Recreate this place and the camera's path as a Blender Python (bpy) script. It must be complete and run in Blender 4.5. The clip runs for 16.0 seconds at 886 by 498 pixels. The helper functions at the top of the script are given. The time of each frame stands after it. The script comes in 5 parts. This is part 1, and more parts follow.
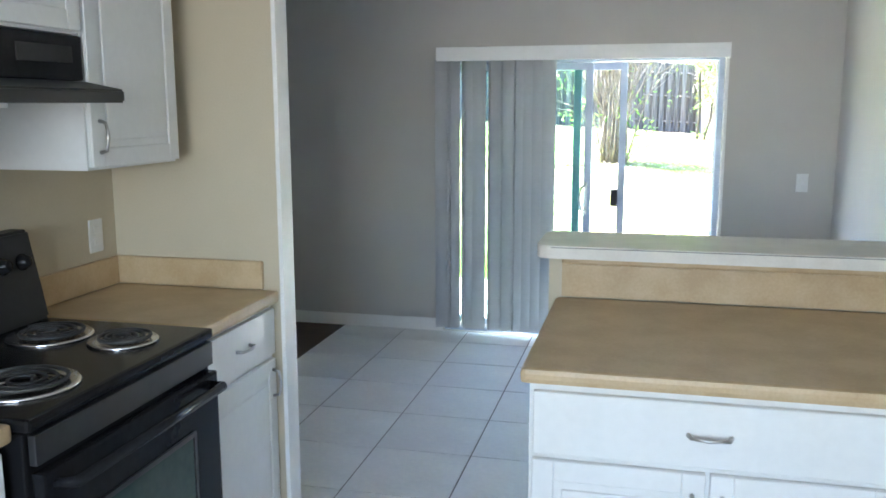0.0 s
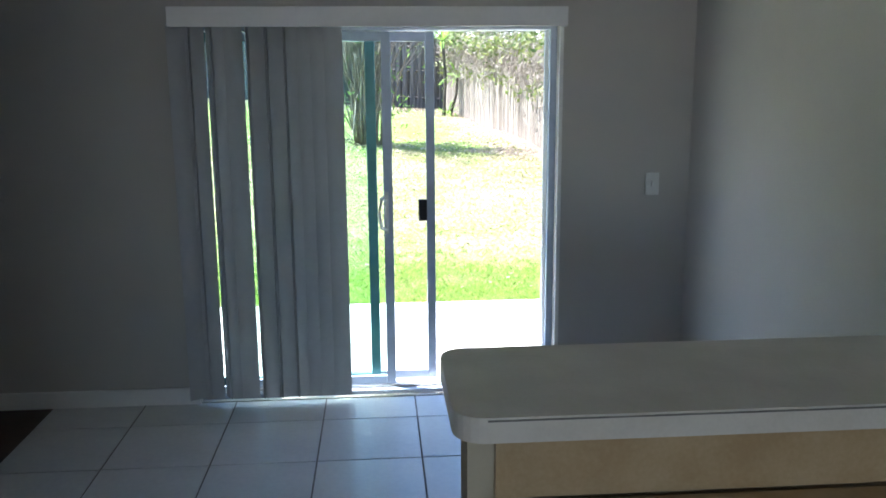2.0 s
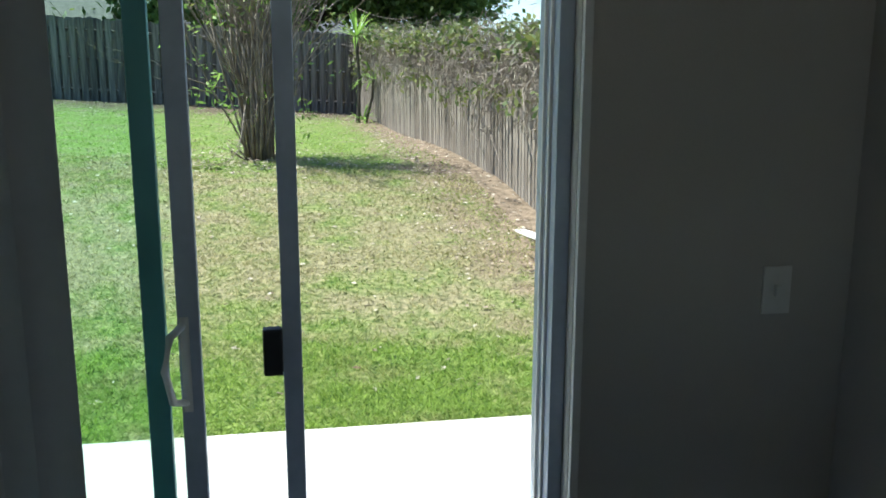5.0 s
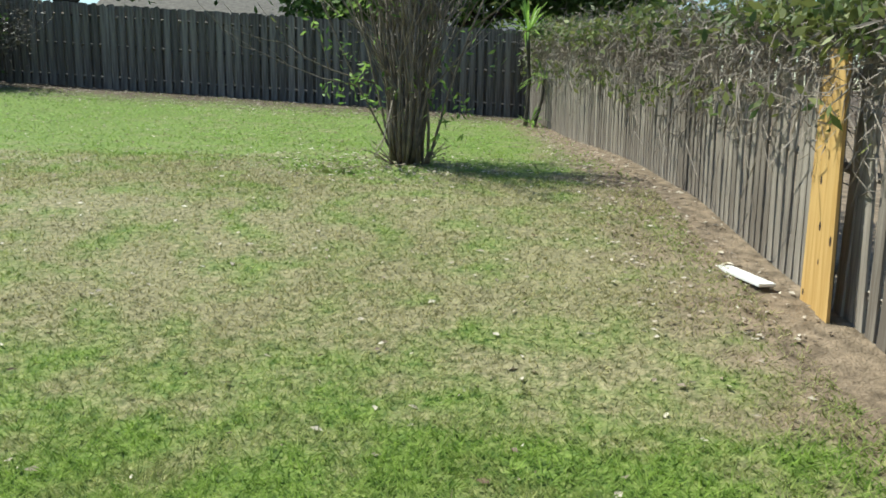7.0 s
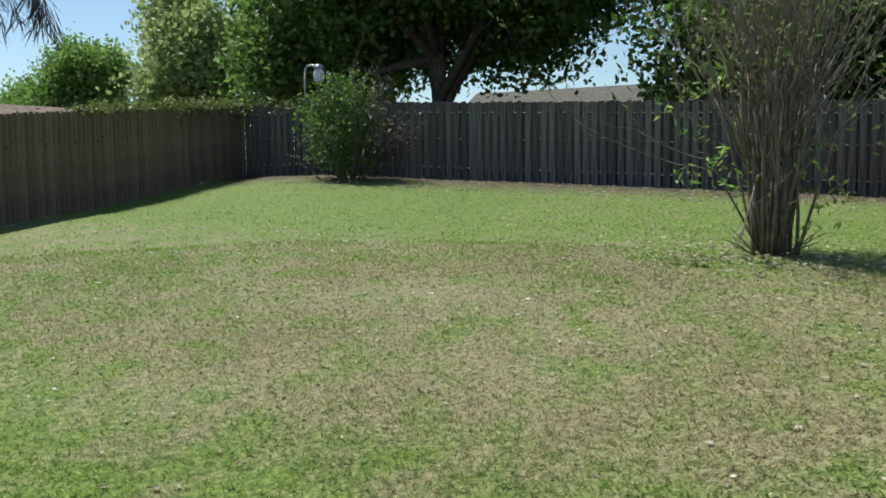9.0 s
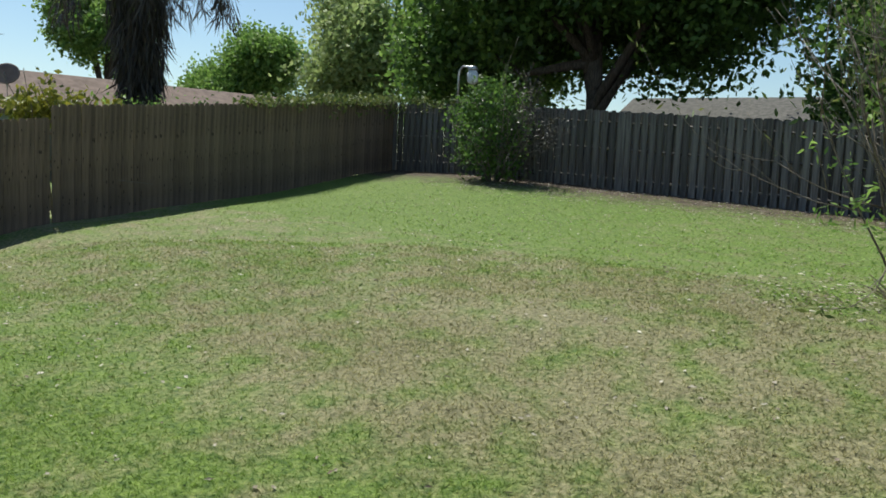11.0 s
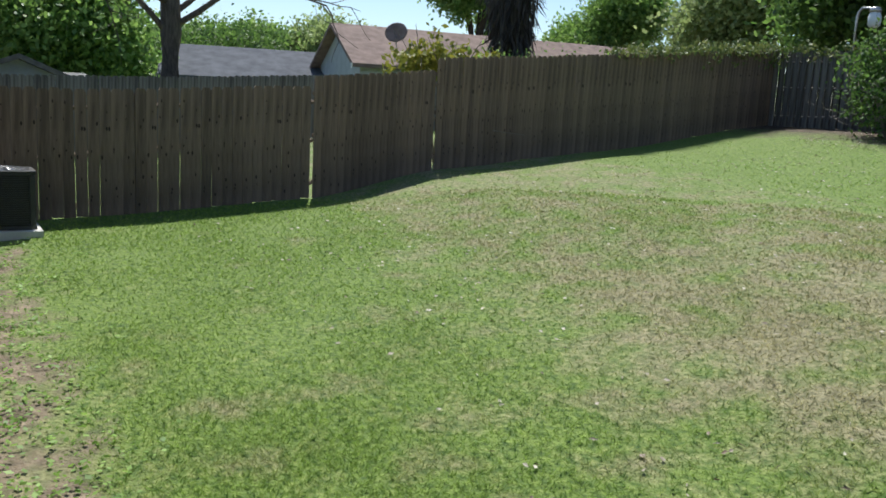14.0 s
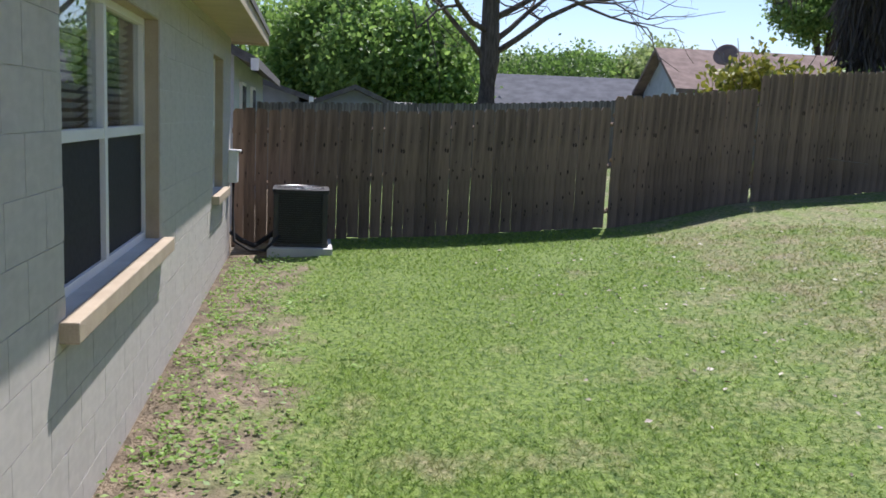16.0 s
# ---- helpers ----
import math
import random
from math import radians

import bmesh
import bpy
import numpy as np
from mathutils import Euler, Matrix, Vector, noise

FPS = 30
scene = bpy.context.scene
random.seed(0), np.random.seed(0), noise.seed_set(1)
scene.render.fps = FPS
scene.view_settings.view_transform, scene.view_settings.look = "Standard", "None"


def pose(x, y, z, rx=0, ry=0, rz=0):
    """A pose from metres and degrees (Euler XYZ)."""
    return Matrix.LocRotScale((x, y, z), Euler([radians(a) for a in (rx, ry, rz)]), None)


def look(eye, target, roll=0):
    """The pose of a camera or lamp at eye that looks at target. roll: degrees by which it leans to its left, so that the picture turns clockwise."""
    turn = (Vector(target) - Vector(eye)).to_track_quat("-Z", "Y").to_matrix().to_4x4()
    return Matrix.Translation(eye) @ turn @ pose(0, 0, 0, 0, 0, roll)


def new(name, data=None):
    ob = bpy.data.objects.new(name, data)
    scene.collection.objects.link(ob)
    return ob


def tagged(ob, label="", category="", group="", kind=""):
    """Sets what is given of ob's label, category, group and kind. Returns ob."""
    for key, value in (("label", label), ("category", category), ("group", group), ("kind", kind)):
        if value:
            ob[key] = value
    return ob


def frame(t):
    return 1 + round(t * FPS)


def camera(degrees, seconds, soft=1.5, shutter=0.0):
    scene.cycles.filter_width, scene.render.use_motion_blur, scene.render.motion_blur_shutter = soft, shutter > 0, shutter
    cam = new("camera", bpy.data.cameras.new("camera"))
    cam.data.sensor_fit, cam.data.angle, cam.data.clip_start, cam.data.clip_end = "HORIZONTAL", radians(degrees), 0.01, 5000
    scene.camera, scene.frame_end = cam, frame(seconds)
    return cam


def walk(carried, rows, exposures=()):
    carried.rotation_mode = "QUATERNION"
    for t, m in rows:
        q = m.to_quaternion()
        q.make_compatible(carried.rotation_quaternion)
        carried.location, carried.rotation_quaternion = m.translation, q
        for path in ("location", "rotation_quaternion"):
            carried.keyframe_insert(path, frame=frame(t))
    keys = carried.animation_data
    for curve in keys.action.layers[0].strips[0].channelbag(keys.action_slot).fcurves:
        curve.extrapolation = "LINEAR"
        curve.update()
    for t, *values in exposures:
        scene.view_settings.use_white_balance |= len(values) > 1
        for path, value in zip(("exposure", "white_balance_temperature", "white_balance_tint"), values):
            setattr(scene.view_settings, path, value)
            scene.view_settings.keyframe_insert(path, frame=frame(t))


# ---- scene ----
cam = camera(55.2, 16.0, soft=1.7)
PATH = [
    (0, (1.212, -5.784, 1.594), (0.749, -3.867, 1.262), -0.1),
    (0.5, (1.089, -5.481, 1.627), (0.929, -3.516, 1.29), -0.2),
    (1, (0.986, -5.081, 1.612), (0.834, -3.111, 1.304), 0.5),
    (1.5, (0.871, -4.648, 1.579), (0.844, -2.667, 1.305), 0.7),
    (2, (0.763, -4.268, 1.648), (0.911, -2.313, 1.254), -0.4),
    (2.5, (0.738, -3.815, 1.609), (0.841, -1.839, 1.317), 0.0),
    (3, (0.74, -3.39, 1.58), (1.007, -1.423, 1.332), -0.2),
    (3.5, (0.812, -2.994, 1.659), (1.188, -1.063, 1.274), 0.2),
    (4, (0.88, -2.541, 1.678), (1.183, -0.601, 1.291), 0.7),
    (4.2, (0.91, -2.38, 1.67), (1.225, -0.443, 1.284), 0.6),
    (6.3, (1.257, -0.700, 1.479), (1.597, 1.238, 1.119), -0.1),
    (6.4, (1.273, -0.596, 1.475), (1.548, 1.355, 1.131), -0.8),
    (6.5, (1.306, -0.515, 1.456), (1.513, 1.449, 1.139), -0.9),
    (7, (1.287, -0.081, 1.429), (1.231, 1.884, 1.061), 0.8),
    (7.5, (1.286, 0.160, 1.434), (1.093, 2.122, 1.097), -0.0),
    (8, (1.252, 0.287, 1.471), (0.919, 2.243, 1.222), -1.1),
    (8.5, (1.262, 0.364, 1.497), (0.619, 2.249, 1.313), -1.0),
    (9, (1.288, 0.360, 1.478), (0.426, 2.156, 1.304), -1.2),
    (11.3, (1.614, 0.364, 1.742), (0.437, 1.967, 1.531), 2.6),
    (11.5, (1.612, 0.365, 1.742), (0.428, 1.961, 1.516), 2.6),
    (12, (1.57, 0.341, 1.735), (0.326, 1.893, 1.525), 3.1),
    (12.5, (1.482, 0.316, 1.717), (0.145, 1.788, 1.498), 2.7),
    (13, (1.445, 0.308, 1.709), (0.031, 1.704, 1.474), 2.1),
    (13.5, (1.376, 0.311, 1.696), (-0.117, 1.606, 1.389), 2.3),
    (14, (1.179, 0.392, 1.66), (-0.51, 1.408, 1.327), 2.9),
    (14.3, (1.046, 0.514, 1.613), (-0.73, 1.360, 1.253), 3.8),
    (14.5, (0.94, 0.612, 1.613), (-0.875, 1.377, 1.267), 2.8),
    (15, (0.728, 0.803, 1.574), (-1.184, 1.307, 1.272), 2.5),
    (15.5, (0.573, 0.975, 1.561), (-1.388, 1.233, 1.263), 2.9),
    (16, (0.511, 1.089, 1.571), (-1.441, 1.404, 1.271), 2.7),
]
EXPOSURES = [(0, 4.45, 5850, 11), (1.0, 3.6, 5850, 11), (1.5, 3.15, 5800, 11), (2.0, 2.8, 5750, 12), (2.5, 2.15, 5800, 11), (3.0, 1.75, 5850, 10), (3.5, 1.5, 5900, 8), (4.2, 1.25, 6000, 6), (6.3, 1.15, 6000, 0), (7.0, 0.6, 6300, 0), (7.5, 0.42, 6350, 1), (9, 0.25, 6350, 3), (13, 0.15, 6250, 2), (14.5, 0.5, 6000, 14), (16, 0.55, 5950, 20)]
walk(cam, [(t, look(eye, target, roll)) for t, eye, target, roll in PATH], EXPOSURES)

# ---------- light ----------
SUN = Vector((-0.55, 0.24, 1.0)).normalized()
world = bpy.data.worlds.new("sky")
scene.world = world
world.use_nodes = True
wn = world.node_tree
sky = wn.nodes.new("ShaderNodeTexSky")
sky.sky_type = 'NISHITA'
sky.sun_disc = False
sky.sun_elevation = math.asin(SUN.z)
sky.sun_rotation = math.atan2(SUN.x, SUN.y)
sky.air_density, sky.dust_density, sky.ozone_density = 1.0, 0.3, 2.0
wn.nodes["Background"].inputs[1].default_value = 0.1
wn.links.new(sky.outputs[0], wn.nodes["Background"].inputs[0])
sun = new("sun", bpy.data.lights.new("sun", 'SUN'))
sun.data.energy, sun.data.angle, sun.data.color = 4.8, radians(0.5), (1.0, 0.95, 0.86)
sun.matrix_world = look(SUN * 60, (0, 0, 0))


def window_light(name, eye, target, w, h, watts):
    ob = new(name, bpy.data.lights.new(name, 'AREA'))
    ob.data.shape, ob.data.size, ob.data.size_y, ob.data.energy = 'RECTANGLE', w, h, watts
    ob.data.color = (0.86, 0.94, 1.0)
    ob.matrix_world = look(eye, target)
    return ob


window_light("back_window_daylight", (1.0, -8.85, 1.55), (0.9, -3, 1.3), 1.9, 1.2, 4)


# ---------- materials ----------
def mat(name, c1, c2, scale=4.0, rough=0.7, bump=0.0, metal=0.0, stretch=(1, 1, 1), fine=40.0, vary=0.0, spec=0.5, trans=0.0):
    m = bpy.data.materials.new(name)
    m.use_nodes = True
    nt = m.node_tree
    b = nt.nodes["Principled BSDF"]
    tc = nt.nodes.new("ShaderNodeTexCoord")
    mp = nt.nodes.new("ShaderNodeMapping")
    mp.inputs["Scale"].default_value = stretch
    nt.links.new(tc.outputs["Object"], mp.inputs[0])
    n1 = nt.nodes.new("ShaderNodeTexNoise")
    n1.inputs["Scale"].default_value, n1.inputs["Detail"].default_value = scale, 5
    n2 = nt.nodes.new("ShaderNodeTexNoise")
    n2.inputs["Scale"].default_value, n2.inputs["Detail"].default_value = fine, 3
    nt.links.new(mp.outputs[0], n1.inputs[0])
    nt.links.new(mp.outputs[0], n2.inputs[0])
    ramp = nt.nodes.new("ShaderNodeValToRGB")
    ramp.color_ramp.elements[0].position, ramp.color_ramp.elements[1].position = 0.34, 0.66
    ramp.color_ramp.elements[0].color, ramp.color_ramp.elements[1].color = (*c1, 1), (*c2, 1)
    add = nt.nodes.new("ShaderNodeMath")
    add.operation = 'MULTIPLY_ADD'
    add.inputs[1].default_value, add.inputs[2].default_value = 0.35, -0.175
    nt.links.new(n2.outputs[0], add.inputs[0])
    sm = nt.nodes.new("ShaderNodeMath")
    sm.operation = 'ADD'
    nt.links.new(n1.outputs[0], sm.inputs[0])
    nt.links.new(add.outputs[0], sm.inputs[1])
    last = sm
    if vary:
        oi = nt.nodes.new("ShaderNodeObjectInfo")
        va = nt.nodes.new("ShaderNodeMath")
        va.operation = 'MULTIPLY_ADD'
        va.inputs[1].default_value, va.inputs[2].default_value = vary, -vary / 2
        nt.links.new(oi.outputs["Random"], va.inputs[0])
        s2 = nt.nodes.new("ShaderNodeMath")
        nt.links.new(sm.outputs[0], s2.inputs[0])
        nt.links.new(va.outputs[0], s2.inputs[1])
        last = s2
    nt.links.new(last.outputs[0], ramp.inputs[0])
    nt.links.new(ramp.outputs[0], b.inputs["Base Color"])
    b.inputs["Roughness"].default_value, b.inputs["Metallic"].default_value = rough, metal
    b.inputs["Specular IOR Level"].default_value = spec
    if bump:
        bp = nt.nodes.new("ShaderNodeBump")
        bp.inputs["Strength"].default_value, bp.inputs["Distance"].default_value = bump, 0.01
        nt.links.new(n2.outputs[0], bp.inputs["Height"])
        nt.links.new(bp.outputs[0], b.inputs["Normal"])
    if trans:
        tr = nt.nodes.new("ShaderNodeBsdfTranslucent")
        nt.links.new(ramp.outputs[0], tr.inputs[0])
        mx = nt.nodes.new("ShaderNodeMixShader")
        mx.inputs[0].default_value = trans
        nt.links.new(b.outputs[0], mx.inputs[1])
        nt.links.new(tr.outputs[0], mx.inputs[2])
        nt.links.new(mx.outputs[0], nt.nodes["Material Output"].inputs[0])
    return m


def leaf_mat(name, c1, c2, trans=0.35):
    m = bpy.data.materials.new(name)
    m.use_nodes = True
    nt = m.node_tree
    b = nt.nodes["Principled BSDF"]
    g = nt.nodes.new("ShaderNodeNewGeometry")
    ramp = nt.nodes.new("ShaderNodeValToRGB")
    ramp.color_ramp.elements[0].color, ramp.color_ramp.elements[1].color = (*c1, 1), (*c2, 1)
    nt.links.new(g.outputs["Random Per Island"], ramp.inputs[0])
    nt.links.new(ramp.outputs[0], b.inputs["Base Color"])
    b.inputs["Roughness"].default_value = 0.55
    tr = nt.nodes.new("ShaderNodeBsdfTranslucent")
    nt.links.new(ramp.outputs[0], tr.inputs[0])
    mx = nt.nodes.new("ShaderNodeMixShader")
    mx.inputs[0].default_value = trans
    nt.links.new(b.outputs[0], mx.inputs[1])
    nt.links.new(tr.outputs[0], mx.inputs[2])
    nt.links.new(mx.outputs[0], nt.nodes["Material Output"].inputs[0])
    return m


def lawn_mat(name, blades):
    """Turf that goes from fresh green to dry straw in bands and patches, with bare earth by the fences."""
    m = bpy.data.materials.new(name)
    m.use_nodes = True
    nt = m.node_tree
    L = nt.links.new
    b = nt.nodes["Principled BSDF"]
    tc = nt.nodes.new("ShaderNodeTexCoord")
    sep = nt.nodes.new("ShaderNodeSeparateXYZ")
    L(tc.outputs["Object"], sep.inputs[0])

    def noise_of(scale, detail=4):
        n = nt.nodes.new("ShaderNodeTexNoise")
        n.inputs["Scale"].default_value, n.inputs["Detail"].default_value = scale, detail
        L(tc.outputs["Object"], n.inputs[0])
        return n.outputs[0]

    def math_of(op, a, c, d=None):
        n = nt.nodes.new("ShaderNodeMath")
        n.operation = op
        for i, v in enumerate((a, c, d)):
            if v is None:
                continue
            if isinstance(v, (int, float)):
                n.inputs[i].default_value = v
            else:
                L(v, n.inputs[i])
        return n.outputs[0]

    def ramp_of(v, stops):
        r = nt.nodes.new("ShaderNodeValToRGB")
        e = r.color_ramp.elements
        while len(e) < len(stops):
            e.new(0.5)
        for el, (p, c) in zip(e, stops):
            el.position, el.color = p, (*c, 1)
        L(v, r.inputs[0])
        return r.outputs[0]

    def mix_of(f, a, c):
        n = nt.nodes.new("ShaderNodeMix")
        n.data_type = 'RGBA'
        L(f, n.inputs[0])
        for i, v in ((6, a), (7, c)):
            if isinstance(v, tuple):
                n.inputs[i].default_value = (*v, 1)
            else:
                L(v, n.inputs[i])
        return n.outputs[2]

    big, mid, small = noise_of(0.55), noise_of(2.6), noise_of(22, 3)
    # straw-coloured band across the middle of the yard, following a slant
    yy = math_of('MULTIPLY_ADD', sep.outputs[0], 0.12, sep.outputs[1])
    yn = math_of('MULTIPLY', math_of('MULTIPLY_ADD', big, 3.0, math_of('ADD', yy, -1.5)), 0.05)
    band = ramp_of(yn, [(0.14, (0.18, 0.18, 0.18)), (0.235, (0.78, 0.78, 0.78)), (0.42, (0.74, 0.74, 0.74)), (0.52, (0.14, 0.14, 0.14)), (0.75, (0.25, 0.25, 0.25))])
    dry = math_of('ADD', math_of('MULTIPLY_ADD', mid, 2.2, -1.18), band)
    west = math_of('MINIMUM', math_of('MAXIMUM', math_of('MULTIPLY_ADD', sep.outputs[0], 0.075, 0.20), -0.26), 0.0)
    dry = math_of('ADD', dry, west)
    dry = math_of('MULTIPLY_ADD', small, 0.9, math_of('ADD', dry, -0.42))
    green = ramp_of(small, [(0.3, (0.065, 0.115, 0.023)), (0.7, (0.215, 0.29, 0.06))])
    straw = ramp_of(small, [(0.3, (0.135, 0.125, 0.065)), (0.7, (0.33, 0.30, 0.165))])
    col = mix_of(ramp_of(dry, [(0.12, (0, 0, 0)), (0.85, (1, 1, 1))]), green, straw)
    if not blades:
        # bare earth and leaf litter along the house, under the bush and by the fences
        wall = ramp_of(math_of('MULTIPLY_ADD', mid, 0.9, math_of('MULTIPLY', sep.outputs[1], 0.5)), [(0.80, (0.95, 0.95, 0.95)), (1.06, (0, 0, 0))])
        right = ramp_of(math_of('MULTIPLY_ADD', mid, 0.35, math_of('MULTIPLY_ADD', sep.outputs[0], 0.25, math_of('MULTIPLY', sep.outputs[1], 0.012))), [(0.82, (0, 0, 0)), (0.99, (1, 1, 1))])
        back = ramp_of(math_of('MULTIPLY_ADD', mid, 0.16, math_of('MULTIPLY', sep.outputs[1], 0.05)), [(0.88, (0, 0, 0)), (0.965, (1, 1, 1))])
        earth = ramp_of(noise_of(9), [(0.3, (0.10, 0.075, 0.05)), (0.7, (0.30, 0.23, 0.16))])
        # back strip: brown litter, its colour darkened to paint in the fence's shadow
        shaded_litter = ramp_of(noise_of(7), [(0.3, (0.035, 0.026, 0.018)), (0.7, (0.15, 0.11, 0.075))])
        for f, soil in ((wall, earth), (right, earth), (back, shaded_litter)):
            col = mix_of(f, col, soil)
    if blades:
        gm = nt.nodes.new("ShaderNodeMix")
        gm.data_type, gm.blend_type = 'RGBA', 'MULTIPLY'
        gm.inputs[0].default_value = 1.0
        L(col, gm.inputs[6])
        gm.inputs[7].default_value = (1.55, 1.6, 1.5, 1)
        col = gm.outputs[2]
    L(col, b.inputs["Base Color"])
    b.inputs["Roughness"].default_value = 0.8
    b.inputs["Specular IOR Level"].default_value = 0.25
    if blades:
        tr = nt.nodes.new("ShaderNodeBsdfTranslucent")
        L(col, tr.inputs[0])
        mx = nt.nodes.new("ShaderNodeMixShader")
        mx.inputs[0].default_value = 0.45
        L(b.outputs[0], mx.inputs[1])
        L(tr.outputs[0], mx.inputs[2])
        L(mx.outputs[0], nt.nodes["Material Output"].inputs[0])
    else:
        bp = nt.nodes.new("ShaderNodeBump")
        bp.inputs["Strength"].default_value, bp.inputs["Distance"].default_value = 0.8, 0.03
        L(noise_of(45, 3), bp.inputs["Height"])
        L(bp.outputs[0], b.inputs["Normal"])
    return m


def glass_mat(name, tint=(0.9, 0.95, 0.93)):
    m = bpy.data.materials.new(name)
    m.use_nodes = True
    b = m.node_tree.nodes["Principled BSDF"]
    b.inputs["Base Color"].default_value = (*tint, 1)
    b.inputs["Roughness"].default_value, b.inputs["Transmission Weight"].default_value, b.inputs["IOR"].default_value = 0.0, 1.0, 1.05
    return m


M_WALL = mat("greige_wall_paint", (0.50, 0.475, 0.435), (0.54, 0.51, 0.47), 1.5, 0.75, 0.08, fine=160)
M_KWALL = mat("tan_wall_paint", (0.52, 0.455, 0.33), (0.57, 0.50, 0.37), 1.5, 0.7, 0.08, fine=160)
M_WHITE = mat("white_trim_paint", (0.76, 0.75, 0.72), (0.82, 0.81, 0.79), 3, 0.45, 0.03)
M_CEIL = mat("ceiling_paint", (0.74, 0.73, 0.70), (0.8, 0.79, 0.77), 2, 0.9, 0.3, fine=90)
M_CAB = mat("white_cabinet_thermofoil", (0.74, 0.74, 0.72), (0.80, 0.80, 0.78), 3, 0.35, 0.02)
M_LAM = mat("tan_laminate", (0.46, 0.325, 0.175), (0.56, 0.42, 0.25), 7, 0.4, 0.02, fine=120)
M_BAR = mat("pale_laminate", (0.62, 0.58, 0.52), (0.70, 0.66, 0.60), 9, 0.35, 0.02, fine=150)
M_TILE = mat("white_ceramic_tile", (0.60, 0.60, 0.60), (0.70, 0.70, 0.69), 2.5, 0.3, 0.02, vary=0.15)
M_GROUT = mat("grey_grout", (0.17, 0.16, 0.15), (0.25, 0.24, 0.22), 12, 0.9, 0.1)
M_DARK = mat("dark_wood_floor", (0.035, 0.016, 0.010), (0.075, 0.033, 0.02), 6, 0.4, 0.03, stretch=(1, 12, 1))
M_BLACK = mat("black_enamel", (0.010, 0.010, 0.011), (0.018, 0.018, 0.02), 4, 0.2, 0.0, spec=0.14)
M_BLKP = mat("black_plastic", (0.009, 0.009, 0.010), (0.016, 0.016, 0.018), 8, 0.55, 0.03)
M_CHROME = mat("chrome", (0.60, 0.60, 0.62), (0.72, 0.72, 0.74), 6, 0.18, 0.0, metal=1.0)
M_NICKEL = mat("brushed_nickel", (0.42, 0.41, 0.40), (0.55, 0.54, 0.52), 20, 0.32, 0.02, metal=1.0)
M_OVEN = mat("oven_glass", (0.03, 0.05, 0.045), (0.045, 0.07, 0.06), 3, 0.08, 0.0)
M_COIL = mat("burner_coil", (0.02, 0.02, 0.022), (0.05, 0.05, 0.05), 20, 0.5, 0.05)
M_BLIND = mat("vinyl_blind", (0.50, 0.50, 0.51), (0.55, 0.55, 0.56), 3, 0.5, 0.02, trans=0.24)
M_ALU = mat("mill_aluminium", (0.40, 0.46, 0.56), (0.48, 0.54, 0.65), 8, 0.45, 0.02, metal=0.1)
# door aluminium again, with the glass's teal cast and shade put into the colour
M_TEAL = mat("glass_tinted_shaded_aluminium", (0.10, 0.25, 0.27), (0.13, 0.30, 0.32), 8, 0.4, 0.02)
M_GLASS = glass_mat("door_glass", (0.82, 0.95, 0.91))
M_WGLASS = glass_mat("window_glass")
M_WGLASS.node_tree.nodes["Principled BSDF"].inputs["IOR"].default_value = 1.5
M_PLATE = mat("wall_plate", (0.74, 0.73, 0.70), (0.8, 0.79, 0.76), 10, 0.4)
M_CONC = mat("concrete", (0.46, 0.44, 0.40), (0.60, 0.58, 0.54), 3, 0.9, 0.3, fine=70)
M_BLOCK = mat("painted_block", (0.47, 0.44, 0.385), (0.54, 0.505, 0.445), 5, 0.8, 0.35, fine=110, vary=0.12)
M_JOINT = mat("painted_mortar", (0.55, 0.53, 0.48), (0.62, 0.60, 0.55), 6, 0.9, 0.3, fine=90)
M_SILL = mat("sill_paint", (0.40, 0.32, 0.22), (0.47, 0.385, 0.27), 6, 0.8, 0.3, fine=90)
M_SOFFIT = mat("soffit_paint", (0.46, 0.38, 0.26), (0.52, 0.43, 0.31), 3, 0.8, 0.1)
M_SHING = mat("grey_shingle", (0.09, 0.085, 0.08), (0.16, 0.15, 0.14), 6, 0.95, 0.5, fine=60)
M_BROOF = mat("brown_shingle", (0.17, 0.12, 0.10), (0.26, 0.19, 0.16), 3, 0.95, 0.4, fine=40)
M_METAL = mat("galvanised_roof", (0.09, 0.095, 0.105), (0.14, 0.145, 0.16), 2, 0.9, 0.05, spec=0.1)
M_SIDING = mat("pale_siding", (0.38, 0.41, 0.44), (0.46, 0.49, 0.52), 3, 0.8, 0.05)
M_GSIDING = mat("grey_siding", (0.24, 0.26, 0.30), (0.30, 0.32, 0.36), 3, 0.8, 0.05)
M_VOID = mat("dark_window_glass", (0.015, 0.018, 0.02), (0.03, 0.033, 0.036), 3, 0.1)
M_SCREEN = mat("insect_screen", (0.012, 0.012, 0.014), (0.02, 0.02, 0.024), 30, 0.85, 0.05)
M_CEDAR = mat("cedar_picket", (0.115, 0.078, 0.052), (0.25, 0.170, 0.115), 5, 0.85, 0.4, stretch=(3, 3, 0.35), fine=30, vary=0.22)
M_GREYW = mat("weathered_picket", (0.085, 0.075, 0.065), (0.24, 0.215, 0.19), 5, 0.9, 0.5, stretch=(4, 4, 0.3), fine=30, vary=0.25)
M_SUNW = mat("silvered_picket", (0.15, 0.125, 0.10), (0.34, 0.30, 0.25), 5, 0.9, 0.5, stretch=(4, 4, 0.3), fine=30, vary=0.3)
M_NEWW = mat("new_yellow_pine", (0.50, 0.30, 0.09), (0.66, 0.44, 0.17), 4, 0.7, 0.15, stretch=(5, 5, 0.3), fine=20)
M_KNOT = mat("knot", (0.03, 0.018, 0.012), (0.05, 0.03, 0.02), 20, 0.9)
